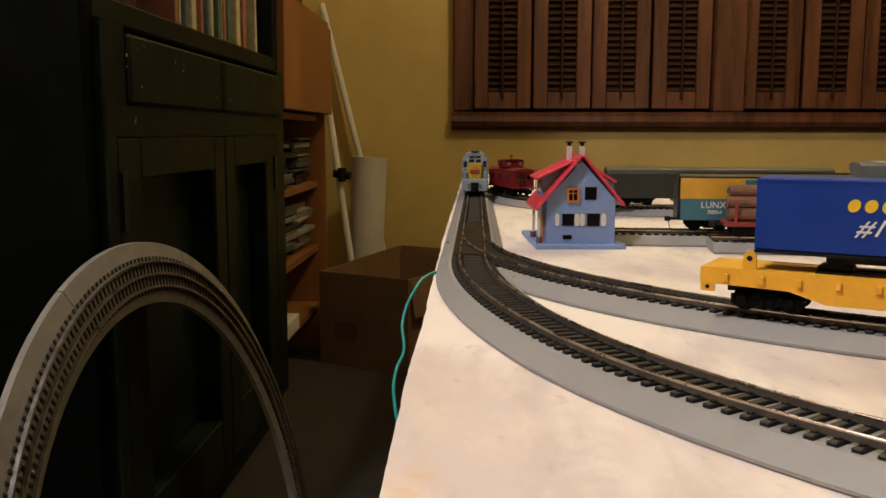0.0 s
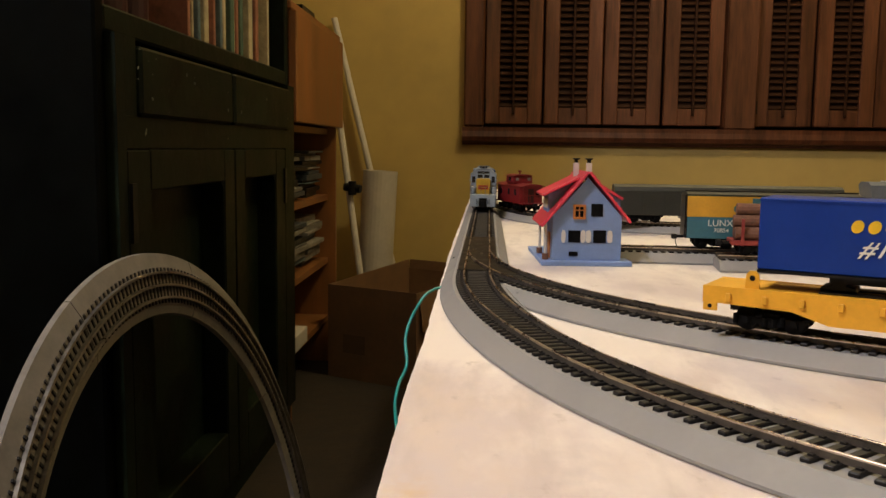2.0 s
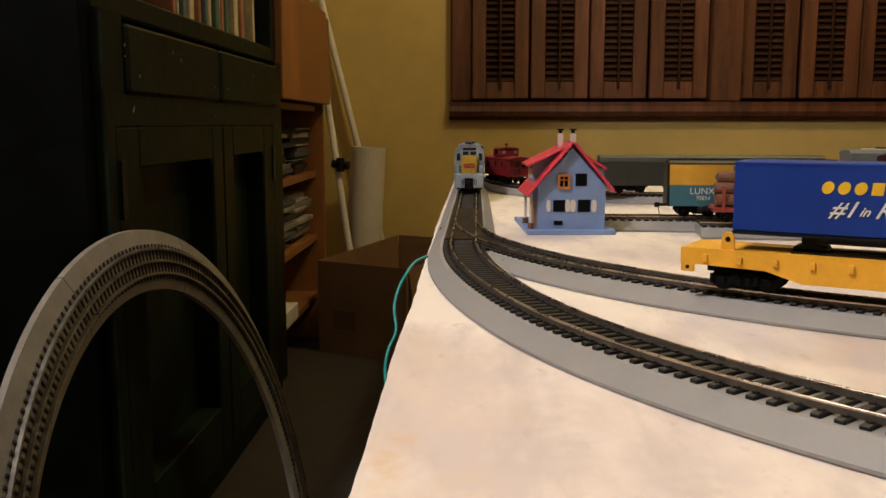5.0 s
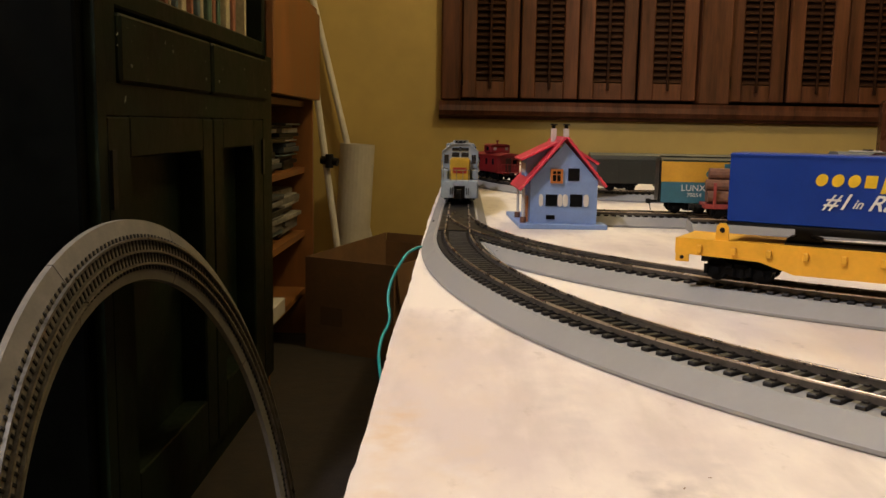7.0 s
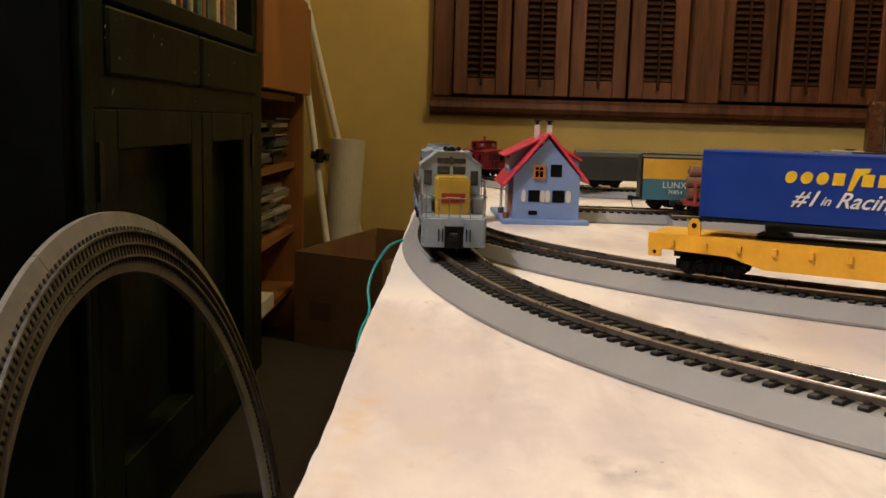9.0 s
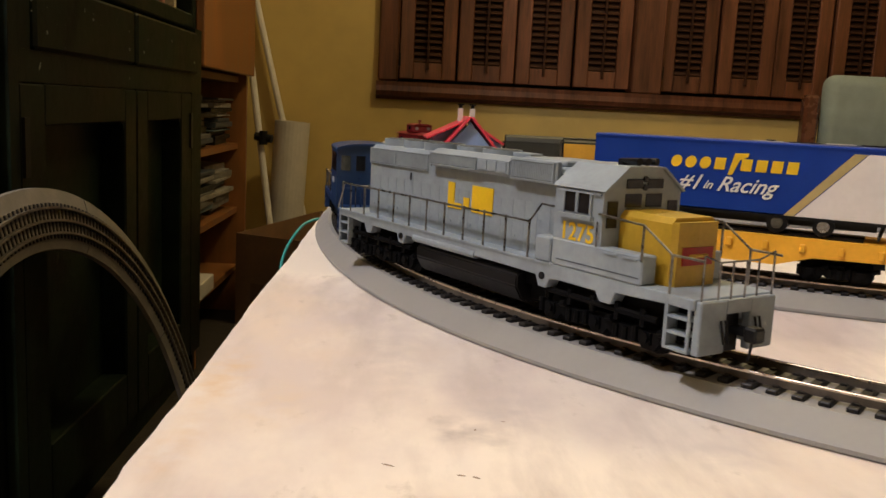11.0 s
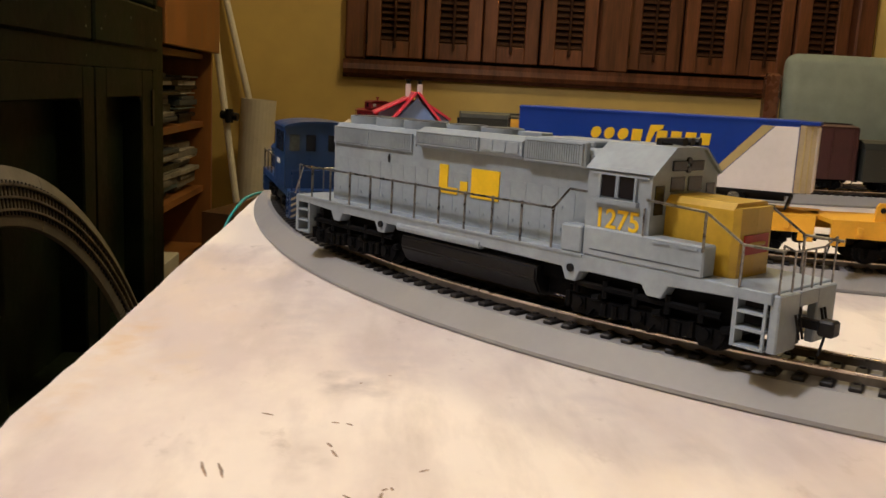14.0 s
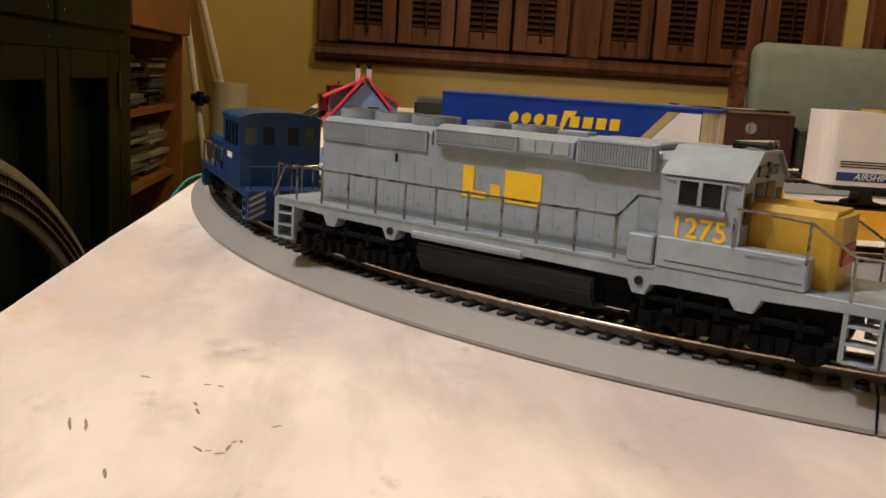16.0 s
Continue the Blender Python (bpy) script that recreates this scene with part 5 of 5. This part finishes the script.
def coach(m, label):
    g = base("baggage_car", m, label, "baggage car", "baggage cars")
    L, W = 0.255, 0.0168
    body = part("body", bx(-L / 2, L / 2, -W, W, 0.009, 0.037, bevel=0.0006), "olive_car", g)
    part("roof", prism([(-W, 0.037), (-W * 0.8, 0.0415), (-W * 0.4, 0.0440), (W * 0.4, 0.0440), (W * 0.8, 0.0415), (W, 0.037)], -L / 2, L / 2, "x"), "olive_car", g)
    part("belt_rail", bx(-L / 2, L / 2, -W - 0.0004, W + 0.0004, 0.0205, 0.0215), "olive_car", body)
    for s in (-1, 1):
        part("baggage_door", bx(0.03, 0.055, min(s * W, s * (W + 0.0005)), max(s * W, s * (W + 0.0005)), 0.0105, 0.034, bevel=0.0002), "olive_car", body)
        part("baggage_door", bx(-0.095, -0.07, min(s * W, s * (W + 0.0005)), max(s * W, s * (W + 0.0005)), 0.0105, 0.034, bevel=0.0002), "olive_car", body)
        for k in range(4):
            part("lettering_bar", bx(-0.05 + k * 0.02, -0.044 + k * 0.02, min(s * W, s * (W + 0.0005)), max(s * W, s * (W + 0.0005)), 0.0145, 0.0175), "chair_cloth", body)
    for e, s in ((-L / 2, -1), (L / 2, 1)):
        part("end_door", bx(min(e, e + s * 0.003), max(e, e + s * 0.003), -0.006, 0.006, 0.009, 0.036), "black", body)
        coupler(g, e, s)
        truck(g, e - s * 0.036, (-0.012, 0.012))
    part("equipment_box", bx(-0.05, 0.04, -0.013, 0.013, 0.005, 0.009), "black", g)


def log_car(m):
    g = base("log_car", m, "red log car loaded with brown logs", "log car")
    L = 0.12
    part("frame", bx(-L / 2, L / 2, -0.015, 0.015, 0.0085, 0.0125, bevel=0.0004), "log_car", g)
    for x in (-L / 2 + 0.008, -0.02, 0.02, L / 2 - 0.008):
        for s in (-1, 1):
            part("stake", bx(x - 0.0012, x + 0.0012, min(s * 0.0145, s * 0.0165), max(s * 0.0145, s * 0.0165), 0.0085, 0.030), "log_car", g)
    rnd = random.Random(4)
    for r_, row in enumerate(((-0.0085, 0.004), (-0.003, 0.0085), (0.002,))):
        for y in row:
            bm = bmesh.new()
            rod(bm, (-L / 2 + 0.002 + rnd.uniform(0, 0.004), y, 0.0178 + r_ * 0.0092), (L / 2 - 0.003, y + rnd.uniform(-0.001, 0.001), 0.0176 + r_ * 0.0092), 0.0053, 12, 0.0048)
            part("log", bm, "log", g)
    for e, s in ((-L / 2, -1), (L / 2, 1)):
        coupler(g, e, s)
        truck(g, e - s * 0.022)


def tank_train(m):
    g = base("hopper_car", m, "grey model hopper car with white roof hatches", "hopper car")
    L, W = 0.19, 0.0165
    part("body", prism([(-L / 2, 0.047), (L / 2, 0.047), (L / 2 - 0.004, 0.022), (L / 2 - 0.03, 0.010), (-L / 2 + 0.03, 0.010), (-L / 2 + 0.004, 0.022)], -W, W), "sill_dark", g)
    part("roof", prism([(-W, 0.047), (-W * 0.6, 0.0505), (W * 0.6, 0.0505), (W, 0.047)], -L / 2, L / 2, "x"), "sill_dark", g)
    for k in range(4):
        x = -L / 2 + 0.02 + k * 0.045
        part("roof_hatch", bx(x, x + 0.034, -0.006, 0.006, 0.0505, 0.052, bevel=0.0003), "white" if k % 2 == 0 else "black", g)
    part("dome", rods([((-0.055, 0, 0.0505), (-0.055, 0, 0.0535))], 0.006, 16), "black", g)
    for e, s in ((-L / 2, -1), (L / 2, 1)):
        coupler(g, e, s)
        truck(g, e - s * 0.024)


# ---- the things along the side wall ----
CUP_X = -0.40
CUP_Y0, CUP_Y1 = 0.56, 1.495


def cupboard():
    g = base("green_cupboard", pose(0, 0, 0), "old dark green painted cupboard with panelled doors", "cupboard")
    x, y0, y1 = CUP_X, CUP_Y0, CUP_Y1
    back = LEFT_X + 0.02
    S = 0.25                                      # height of the open shelf
    zr = 0.0385
    # this end's shade is put into its colour; the other end stays green
    part("side_panel", bx(back, x, y0, y0 + 0.025, FLOOR_Z, 1.25, bevel=0.003), "black_end", g, "cupboard end panel with its shade painted in as near-black")
    part("side_panel", bx(back, x, y1 - 0.025, y1, FLOOR_Z, 1.25, bevel=0.003), "green", g)
    part("back_panel", bx(back, back + 0.015, y0 + 0.025, y1 - 0.025, FLOOR_Z, 1.25), "green", g)
    part("shelf", bx(back + 0.015, x, y0 + 0.025, y1 - 0.025, S - 0.03, S, bevel=0.003), "green", g)
    part("shelf", bx(back + 0.015, x - 0.02, y0 + 0.025, y1 - 0.025, 0.62, 0.645), "green", g)
    part("top", bx(back, x, y0, y1, 1.2505, 1.28), "green", g)
    # face frame
    for a, b, c, d in ((y0 + 0.025, y0 + 0.0495, FLOOR_Z, S - 0.031), (y0 + 0.0497, y0 + 0.083, 0.128, S - 0.031), (y1 - 0.058, y1 - 0.003, 0.128, S - 0.031), (y0 + 0.0497, y1 - 0.003, 0.0905, 0.1278)):
        part("face_frame", bx(x - 0.025, x + 0.0118, a, b, c, d), "green", g)
    for a, b in ((y0 + 0.085, 1.02), (1.035, y1 - 0.06)):
        dr = part("drawer_front", bx(x - 0.012, x + 0.018, a, b, 0.1284, S - 0.040, bevel=0.004), "green", g, "dark green drawer front with chipped paint")
        for k in range(3):
            yy = a + 0.03 + (b - a - 0.06) * k / 2
            part("nail_head", rods([((x + 0.018, yy, 0.15 + 0.03 * (k % 2)), (x + 0.0192, yy, 0.15 + 0.03 * (k % 2)))], 0.0022, 8), "chip", dr)
    for a, b, w, v in ((y0 + 0.05, 1.045, 0.072, 0.056), (1.050, y1 - 0.085, 0.058, 0.080)):
        xi = x - 0.030
        door = part("door", bx(xi, x + 0.012, a, a + w, FLOOR_Z + 0.06, 0.09, bevel=0.003), "green", g, "dark green panelled cupboard door")
        part("stile", bx(xi, x + 0.012, b - v, b, FLOOR_Z + 0.06, 0.09, bevel=0.003), "green", door)
        part("door_rail", bx(xi, x + 0.012, a + w, b - v, zr, 0.09, bevel=0.002), "green", door)
        part("door_rail", bx(xi, x + 0.012, a + w, b - v, FLOOR_Z + 0.06, FLOOR_Z + 0.15, bevel=0.002), "green", door)
        part("door_panel", bx(xi - 0.004, xi + 0.004, a + w, b - v, FLOOR_Z + 0.15, zr), "green", door)
        for yc, zc in ((a + w, zr), (b - v, zr)):
            d_ = 0.014 if yc == a + w else -0.014
            part("corner_fillet", prism([(yc, zc), (yc + d_, zc), (yc + d_ * 0.3, zc - 0.0042), (yc, zc - 0.014)], xi + 0.004, x + 0.009, "x"), "green", door)
        hy = a + 0.004 if a < 1 else b - 0.018
        part("hinge", bx(x + 0.012, x + 0.016, hy, hy + 0.014, -0.02, 0.05), "black", door)
    part("face_frame", bx(x - 0.025, x + 0.0118, y1 - 0.083, y1 - 0.003, FLOOR_Z + 0.06, 0.0902), "green", g)
    chips = random.Random(12)
    for yc, zc, r in [(0.634, 0.184, 0.003), (0.633, 0.171, 0.002), (0.802, 0.189, 0.0025), (0.669, 0.110, 0.004), (1.01, 0.106, 0.003)] + [(chips.uniform(0.62, 1.4), chips.uniform(0.135, 0.20), chips.uniform(0.0008, 0.0016)) for _ in range(14)]:
        bm = bmesh.new()
        bmesh.ops.create_icosphere(bm, subdivisions=1, radius=1.0, matrix=Matrix.Diagonal((0.0005, r * chips.uniform(0.7, 1.6), r * 0.6, 1)))
        xf = x + 0.0182 if zc > 0.128 else x + 0.0120
        part("paint_chip", bm, "chip", g, "pale chip in the dark paint").matrix_local = pose(xf, yc, zc, chips.uniform(0, 90), 0, 0)
    part("plinth", bx(x - 0.03, x - 0.008, y0 + 0.095, y1 - 0.095, FLOOR_Z, FLOOR_Z + 0.055), "green", g)
    rnd = random.Random(3)
    y = 0.99
    k = 0
    while y < 1.42:
        w = rnd.uniform(0.008, 0.026)
        h = rnd.uniform(0.19, 0.28)
        bm = bx(x - 0.20, x - 0.035 + rnd.uniform(-0.02, 0.015), y, y + w - 0.0012, S + 0.001, S + h, bevel=0.0015)
        part_ = part("book", bm, ("book", "book_b", "book_c", "book_d", "book_c")[k % 5])
        tagged(part_, ("worn red book standing on the shelf", "green book standing on the shelf", "cream book standing on the shelf", "blue-grey book standing on the shelf", "pale paper-bound book on the shelf")[k % 5], "book", "books on the cupboard shelf")
        y += w
        k += 1
    for i in range(3):
        tagged(part("dark_jar", rods([((x - 0.09, 0.72 + i * 0.075, S), (x - 0.09, 0.72 + i * 0.075, S + 0.16))], 0.03, 20), "maroon"), "dark red jar standing on the cupboard shelf", "jar")


def shelf_unit():
    g = base("wooden_shelf_unit", pose(0, 0, 0), "orange-brown wooden shelf unit with a closed upper door", "shelf unit")
    x, y0, y1 = CUP_X - 0.004, CUP_Y1 + 0.012, 2.115
    back = LEFT_X + 0.02
    part("side_panel", bx(back, x, y0, y0 + 0.018, FLOOR_Z, 0.384), "orange_wood", g)
    part("side_panel", bx(back, x, y1 - 0.018, y1, FLOOR_Z, 0.384), "orange_wood", g)
    part("back_panel", bx(back, back + 0.01, y0 + 0.018, y1 - 0.018, FLOOR_Z, 0.384), "orange_wood", g)
    part("top", bx(back, x + 0.01, y0 - 0.006, y1 + 0.006, 0.3845, 0.401, bevel=0.002), "orange_wood", g)
    door = part("door", bx(x + 0.001, x + 0.019, y0 + 0.001, y1 - 0.001, 0.147, 0.382, bevel=0.002), "orange_wood", g, "plain orange wood door")
    zs = [0.128, -0.055, -0.235, -0.40]
    for z in zs:
        part("shelf", bx(back + 0.01, x - 0.022, y0 + 0.018, y1 - 0.018, z, z + 0.016), "orange_wood", g)
    rnd = random.Random(9)
    for z0, z1 in ((zs[1] + 0.016, zs[0]), (zs[2] + 0.016, zs[1])):
        for a, b in ((y0 + 0.02, y0 + 0.33), (y0 + 0.345, y1 - 0.03)):
            z = z0 + 0.0008
            while z < z1 - 0.045:
                h = rnd.uniform(0.004, 0.018)
                wy, dx = (b - a) / 2 - rnd.uniform(0.004, 0.03), rnd.uniform(0.085, 0.12)
                o = part("magazine", bx(-dx, dx, -wy, wy, 0, h - 0.0008, bevel=0.001), ("paper", "paper", "book_d", "paper", "olive_car", "loco_dark", "black")[rnd.randrange(7)])
                o.matrix_local = pose(x - dx - rnd.uniform(0.026, 0.06), (a + b) / 2 + rnd.uniform(-0.004, 0.004), z, 0, 0, rnd.uniform(-3.5, 3.5))
                tagged(o, "worn magazine lying in a stack on the shelf", "magazine", "magazines on the shelves")
                z += h
    for i in range(2):
        tagged(part("framed_panel", bx(x - 0.3, x - 0.02, y0 + 0.05 + i * 0.2, y0 + 0.2 + i * 0.2, 0.4012, 0.42 + i * 0.012), "black"), "dark flat box lying on the shelf unit", "box")


def corner_things():
    tu = base("paper_tube", pose(-0.325, 2.27, FLOOR_Z, 0, 3, 0), "rolled grey-white paper standing against the wall", "paper roll")
    bm = bmesh.new()
    rod(bm, (0, 0, 0), (0, 0, 0.545), 0.052, 28)
    for f in [f for f in bm.faces if len(f.verts) > 6 and f.calc_center_median().z > 0.4]:
        bmesh.ops.inset_region(bm, faces=[f], thickness=0.006)
        bmesh.ops.translate(bm, verts=f.verts, vec=(0, 0, -0.08))
    part("sheet", bm, "tube", tu)
    for k, (a, b, r) in enumerate((((-0.307, 2.15, FLOOR_Z), (-0.44, 2.25, 0.34), 0.010), ((-0.210, 2.375, FLOOR_Z), (-0.458, 2.395, 0.49), 0.010))):
        tagged(part("curtain_rod", rods([(a, b)], r, 12), "white"), "white painted rod leaning against the wall", "rod", "rods leaning in the corner")
    tagged(part("clamp_lamp", rods([((-0.395, 2.20, -0.022), (-0.345, 2.19, -0.028)), ((-0.37, 2.19, -0.045), (-0.37, 2.19, -0.005))], 0.012, 12), "black"), "black clamp on the leaning rod", "clamp")
    # open cardboard box
    b = base("cardboard_box", pose(-0.396, 1.934, FLOOR_Z, 0, 0, -27.5), "open brown cardboard box on the carpet", "cardboard box")
    w, d, h, t = 0.28, 0.40, 0.250, 0.004
    part("side", bx(0, w, 0, t, 0, h), "cardboard", b)
    part("side", bx(0, w, d - t, d, 0, h), "cardboard", b)
    part("side", prism([(t, 0), (d - t, 0), (d - t, h + 0.026), (t, h)], 0, t, "x"), "cardboard", b)
    part("side", bx(w - t, w, t, d - t, 0, h), "cardboard", b)
    part("bottom", bx(t, w - t, t, d - t, 0.001, 0.005), "card_dark", b)
    part("print_mark", bx(0.05, 0.12, -0.0008, 0.0, 0.07, 0.12), "card_dark", b, "faded dark print on the side")
    f = part("flap", bx(0, w - 0.01, 0, t, 0, 0.026), "cardboard", b, "folded upright flap")
    f.matrix_local = pose(0.005, d - t, h + 0.0005, -4, 0, 0)
    f = part("flap", bx(0, t, 0.01, d - 0.01, 0, 0.10), "cardboard", b, "flap hanging down outside")
    f.matrix_local = pose(w + 0.001, 0, h - 0.001, 0, 172, 0)
    tagged(part("magazine", bx(-0.60, -0.412, 1.54, 1.74, -0.3835, -0.345, bevel=0.002), "white"), "thick white magazine lying on the bottom shelf", "magazine")


def arch_of_track():
    """Three-rail track bent into a standing arch by its curved sections."""
    RO, WD = 0.425, 0.072
    lean = 11.3
    g = base("three_rail_track_arch", pose(-0.270, 0.539, -0.440, 0, -lean, -2.5), "standing arch of grey three-rail toy track sections", "toy track")
    a0, a1 = math.radians(-10.4), math.radians(190.4)
    # local axes: y along, z up, x is the side that carries the rails
    def ring(r0, r1, x0, x1, b0, b1, n, prof=None):
        bm = bmesh.new()
        rings = []
        outline = prof or [(r0, x0), (r1, x0), (r1, x1), (r0, x1)]
        for i in range(n + 1):
            a = b0 + (b1 - b0) * i / n
            rings.append([bm.verts.new((x, math.cos(a) * r, math.sin(a) * r)) for r, x in outline])
        k = len(outline)
        for p, q in zip(rings, rings[1:]):
            for j in range(k):
                bm.faces.new((p[j], q[j], q[(j + 1) % k], p[(j + 1) % k]))
        bm.faces.new(rings[0])
        bm.faces.new(rings[-1][::-1])
        bmesh.ops.recalc_face_normals(bm, faces=bm.faces)
        return bm
    ri = RO - WD
    n = 5
    for i in range(n):
        b0, b1 = a0 + (a1 - a0) * i / n + 0.002, a0 + (a1 - a0) * (i + 1) / n - 0.002
        part("track_section", ring(0, 0, 0, 0, b0, b1, 22, [(ri, -0.010), (RO, -0.010), (RO - 0.001, -0.004), (RO - 0.019, 0.0), (ri + 0.012, 0.0), (ri + 0.001, -0.004)]), "old_bed", g)
    rc = (ri + RO) / 2 - 0.003
    for o in (-0.0145, 0.0, 0.0145):
        part("rail", ring(rc + o - 0.0013, rc + o + 0.0013, 0.0008, 0.0052, a0, a1, 110), "arch_rail", g)
    n = 150
    tie = None
    for i in range(n):
        a = a0 + (a1 - a0) * (i + 0.5) / n
        if tie is None:
            tie = part("tie", bx(-0.001, 0.0013, -0.0015, 0.0015, -0.0205, 0.0205, bevel=0.0003), "tie", g)
            one = tie
        else:
            one = new("tie", tie.data)
            one.parent = g
        one.matrix_local = Matrix.Translation((0, math.cos(a) * rc, math.sin(a) * rc)) @ Matrix.Rotation(a - math.pi / 2, 4, "X")


def chair(m):
    g = base("upholstered_chair", m, "wooden armchair with a grey-green upholstered back", "chair")
    cushion = bx(0.05, 0.62, 0.0, 0.07, -0.08, 0.222)
    bmesh.ops.bevel(cushion, geom=list(cushion.edges), offset=0.032, segments=5, profile=0.5, affect="EDGES")
    for f in cushion.faces:
        f.smooth = True
    part("backrest", cushion, "chair_cloth", g, "grey-green cloth backrest")
    for x in (0.0, 0.63):
        bm = bmesh.new()
        box(bm, x, x + 0.04, 0.015, 0.055, FLOOR_Z - 0.0, 0.167, bevel=0.008)
        p = part("back_post", bm, "chair_wood", g)
    part("rail", bx(0.04, 0.63, 0.02, 0.05, -0.12, -0.085, bevel=0.004), "chair_wood", g)
    part("seat", bx(0.02, 0.65, -0.52, 0.0, -0.16, -0.08, bevel=0.02), "chair_cloth", g)
    for x in (0.0, 0.63):
        part("leg", bx(x, x + 0.04, -0.52, -0.48, FLOOR_Z, -0.16, bevel=0.006), "chair_wood", g)
    part("seat_frame", bx(0.04, 0.63, -0.50, -0.02, -0.20, -0.161), "chair_wood", g)


def ceiling_lamp(x, y):
    g = base("ceiling_lamp", pose(x, y, 0), "round chrome lamp fixture on the ceiling", "lamp")
    part("canopy", rods([((0, 0, CEIL_Z - 0.03), (0, 0, CEIL_Z))], 0.07, 24), "chrome", g)
    part("stem", rods([((0, 0, CEIL_Z - 0.06), (0, 0, CEIL_Z - 0.03))], 0.01, 12), "chrome", g)


# ---- put it all in place ----
LOCO_L, SWITCHER_L, FLAT_L = 0.232, 0.128, 0.170
north_wall()
window("window_1", WIN_L, WIN_L + WIN_W, 4, 4)
window("window_2", WIN_L + WIN_W + 0.09, WIN_L + WIN_W + 1.09, 2, 2)
cupboard()
shelf_unit()
corner_things()
table()
tracks()
wire()
toy_house()
arch_of_track()
chair(pose(1.087, 1.88, 0, 0, 0, -3))
caboose(pose(0.070, 0.83, RAIL_Z, 0, 0, -70))
coach(pose(0.30, 0.643, RAIL_Z, 0, 0, -2), "dark grey-green model baggage car with faint lettering")
lx = box_car(pose(0.268, 0.376, RAIL_Z, 0, 0, -4), "yellow and blue-green model box car", ("box_teal", "box_yellow"), 0.142, 0.0462)
letters("LUNX", 0.0078, "ink", lx, pose(-0.0435, -0.0169, 0.0225, 90, 0, 0), "reporting_mark")
letters("70854", 0.0050, "ink", lx, pose(-0.0425, -0.0169, 0.0165, 90, 0, 0), "car_number")
part("round_emblem", rods([((-0.030, -0.0166, 0.035), (-0.030, -0.0169, 0.035))], 0.0032, 16), "box_teal", lx)
part("name_bar", bx(-0.018, 0.02, -0.0169, -0.0166, 0.0335, 0.037), "box_teal", lx, "dark name bar")
log_car(pose(0.284, 0.329, RAIL_Z, 0, 0, -7))
mx = box_car(pose(0.4185, 0.3085, RAIL_Z, 0, 0, -4), "tall maroon model box car with a white round emblem", ("maroon", "maroon"), 0.128, 0.0535)
part("round_emblem", rods([((0.027, -0.0166, 0.0415), (0.027, -0.0171, 0.0415))], 0.0050, 20), "chair_cloth", mx, "pale round emblem")
coach(pose(0.614, 0.300, RAIL_Z, 0, 0, 0), "dark grey-green model baggage car with faint lettering")
tank_train(pose(0.55, 0.64, RAIL_Z, 0, 0, 0))
flat_car(pose(0.1378, 0.0392, RAIL_Z, 0, 0, -29.3), "orange-yellow model flat car carrying a blue trailer", False)
blue_trailer(pose(0.1582, 0.0280, RAIL_Z, 0, 0, -28.9))
flat_car(pose(0.2830, -0.0504, RAIL_Z, 0, 0, -6), "orange-yellow model flat car carrying a white trailer")
white_trailer(pose(0.3240, -0.0540, RAIL_Z, 0, 0, -6))
ceiling_lamp(-0.78, -0.45)
ceiling_lamp(0.65, 1.40)
diesel = big_loco()
shunter = switcher()

# front of the train along the main line, by the clock
RUN = [(0.0, 0.40), (1.5, 0.405), (3.0, 0.43), (4.0, 0.475), (4.7, 0.535), (5.8, 0.645), (7.0, 0.783), (8.0, 0.945), (9.0, 1.151), (9.5, 1.239), (10.2, 1.364), (11.2, 1.43), (12.5, 1.462), (13.5, 1.465), (14.0, 1.475), (14.5, 1.498), (15.0, 1.519), (15.5, 1.5375), (16.0, 1.5385)]


def run_at(t):
    """The train's way at t, smoothly between the known times."""
    ts, ss = [r[0] for r in RUN], [r[1] for r in RUN]
    i = max(0, min(len(ts) - 2, sum(1 for q in ts if q <= t) - 1))
    slope = []
    for k in (i, i + 1):
        a, b = max(0, k - 1), min(len(ts) - 1, k + 1)
        slope.append((ss[b] - ss[a]) / (ts[b] - ts[a]))
    h = ts[i + 1] - ts[i]
    u = (t - ts[i]) / h
    return (2 * u ** 3 - 3 * u ** 2 + 1) * ss[i] + (u ** 3 - 2 * u ** 2 + u) * h * slope[0] + (-2 * u ** 3 + 3 * u ** 2) * ss[i + 1] + (u ** 3 - u ** 2) * h * slope[1]


def on_rails(front, length, wheelbase):
    """A vehicle's pose with its bogie centres on the line and its front end at that way."""
    mid = front - length / 2
    a, b = main_at(mid + wheelbase / 2)[0], main_at(mid - wheelbase / 2)[0]
    c, d = (a + b) / 2, a - b
    return pose(c.x, c.y, RAIL_Z, 0, 0, math.degrees(math.atan2(d.y, d.x)))


def motions():
    times = [i * 0.25 for i in range(65)]
    walk(diesel, [(t, on_rails(run_at(t), LOCO_L, LOCO_L - 0.12)) for t in times])
    walk(shunter, [(t, on_rails(run_at(t) - LOCO_L - 0.0300, SWITCHER_L, SWITCHER_L - 0.064)) for t in times])


motions()
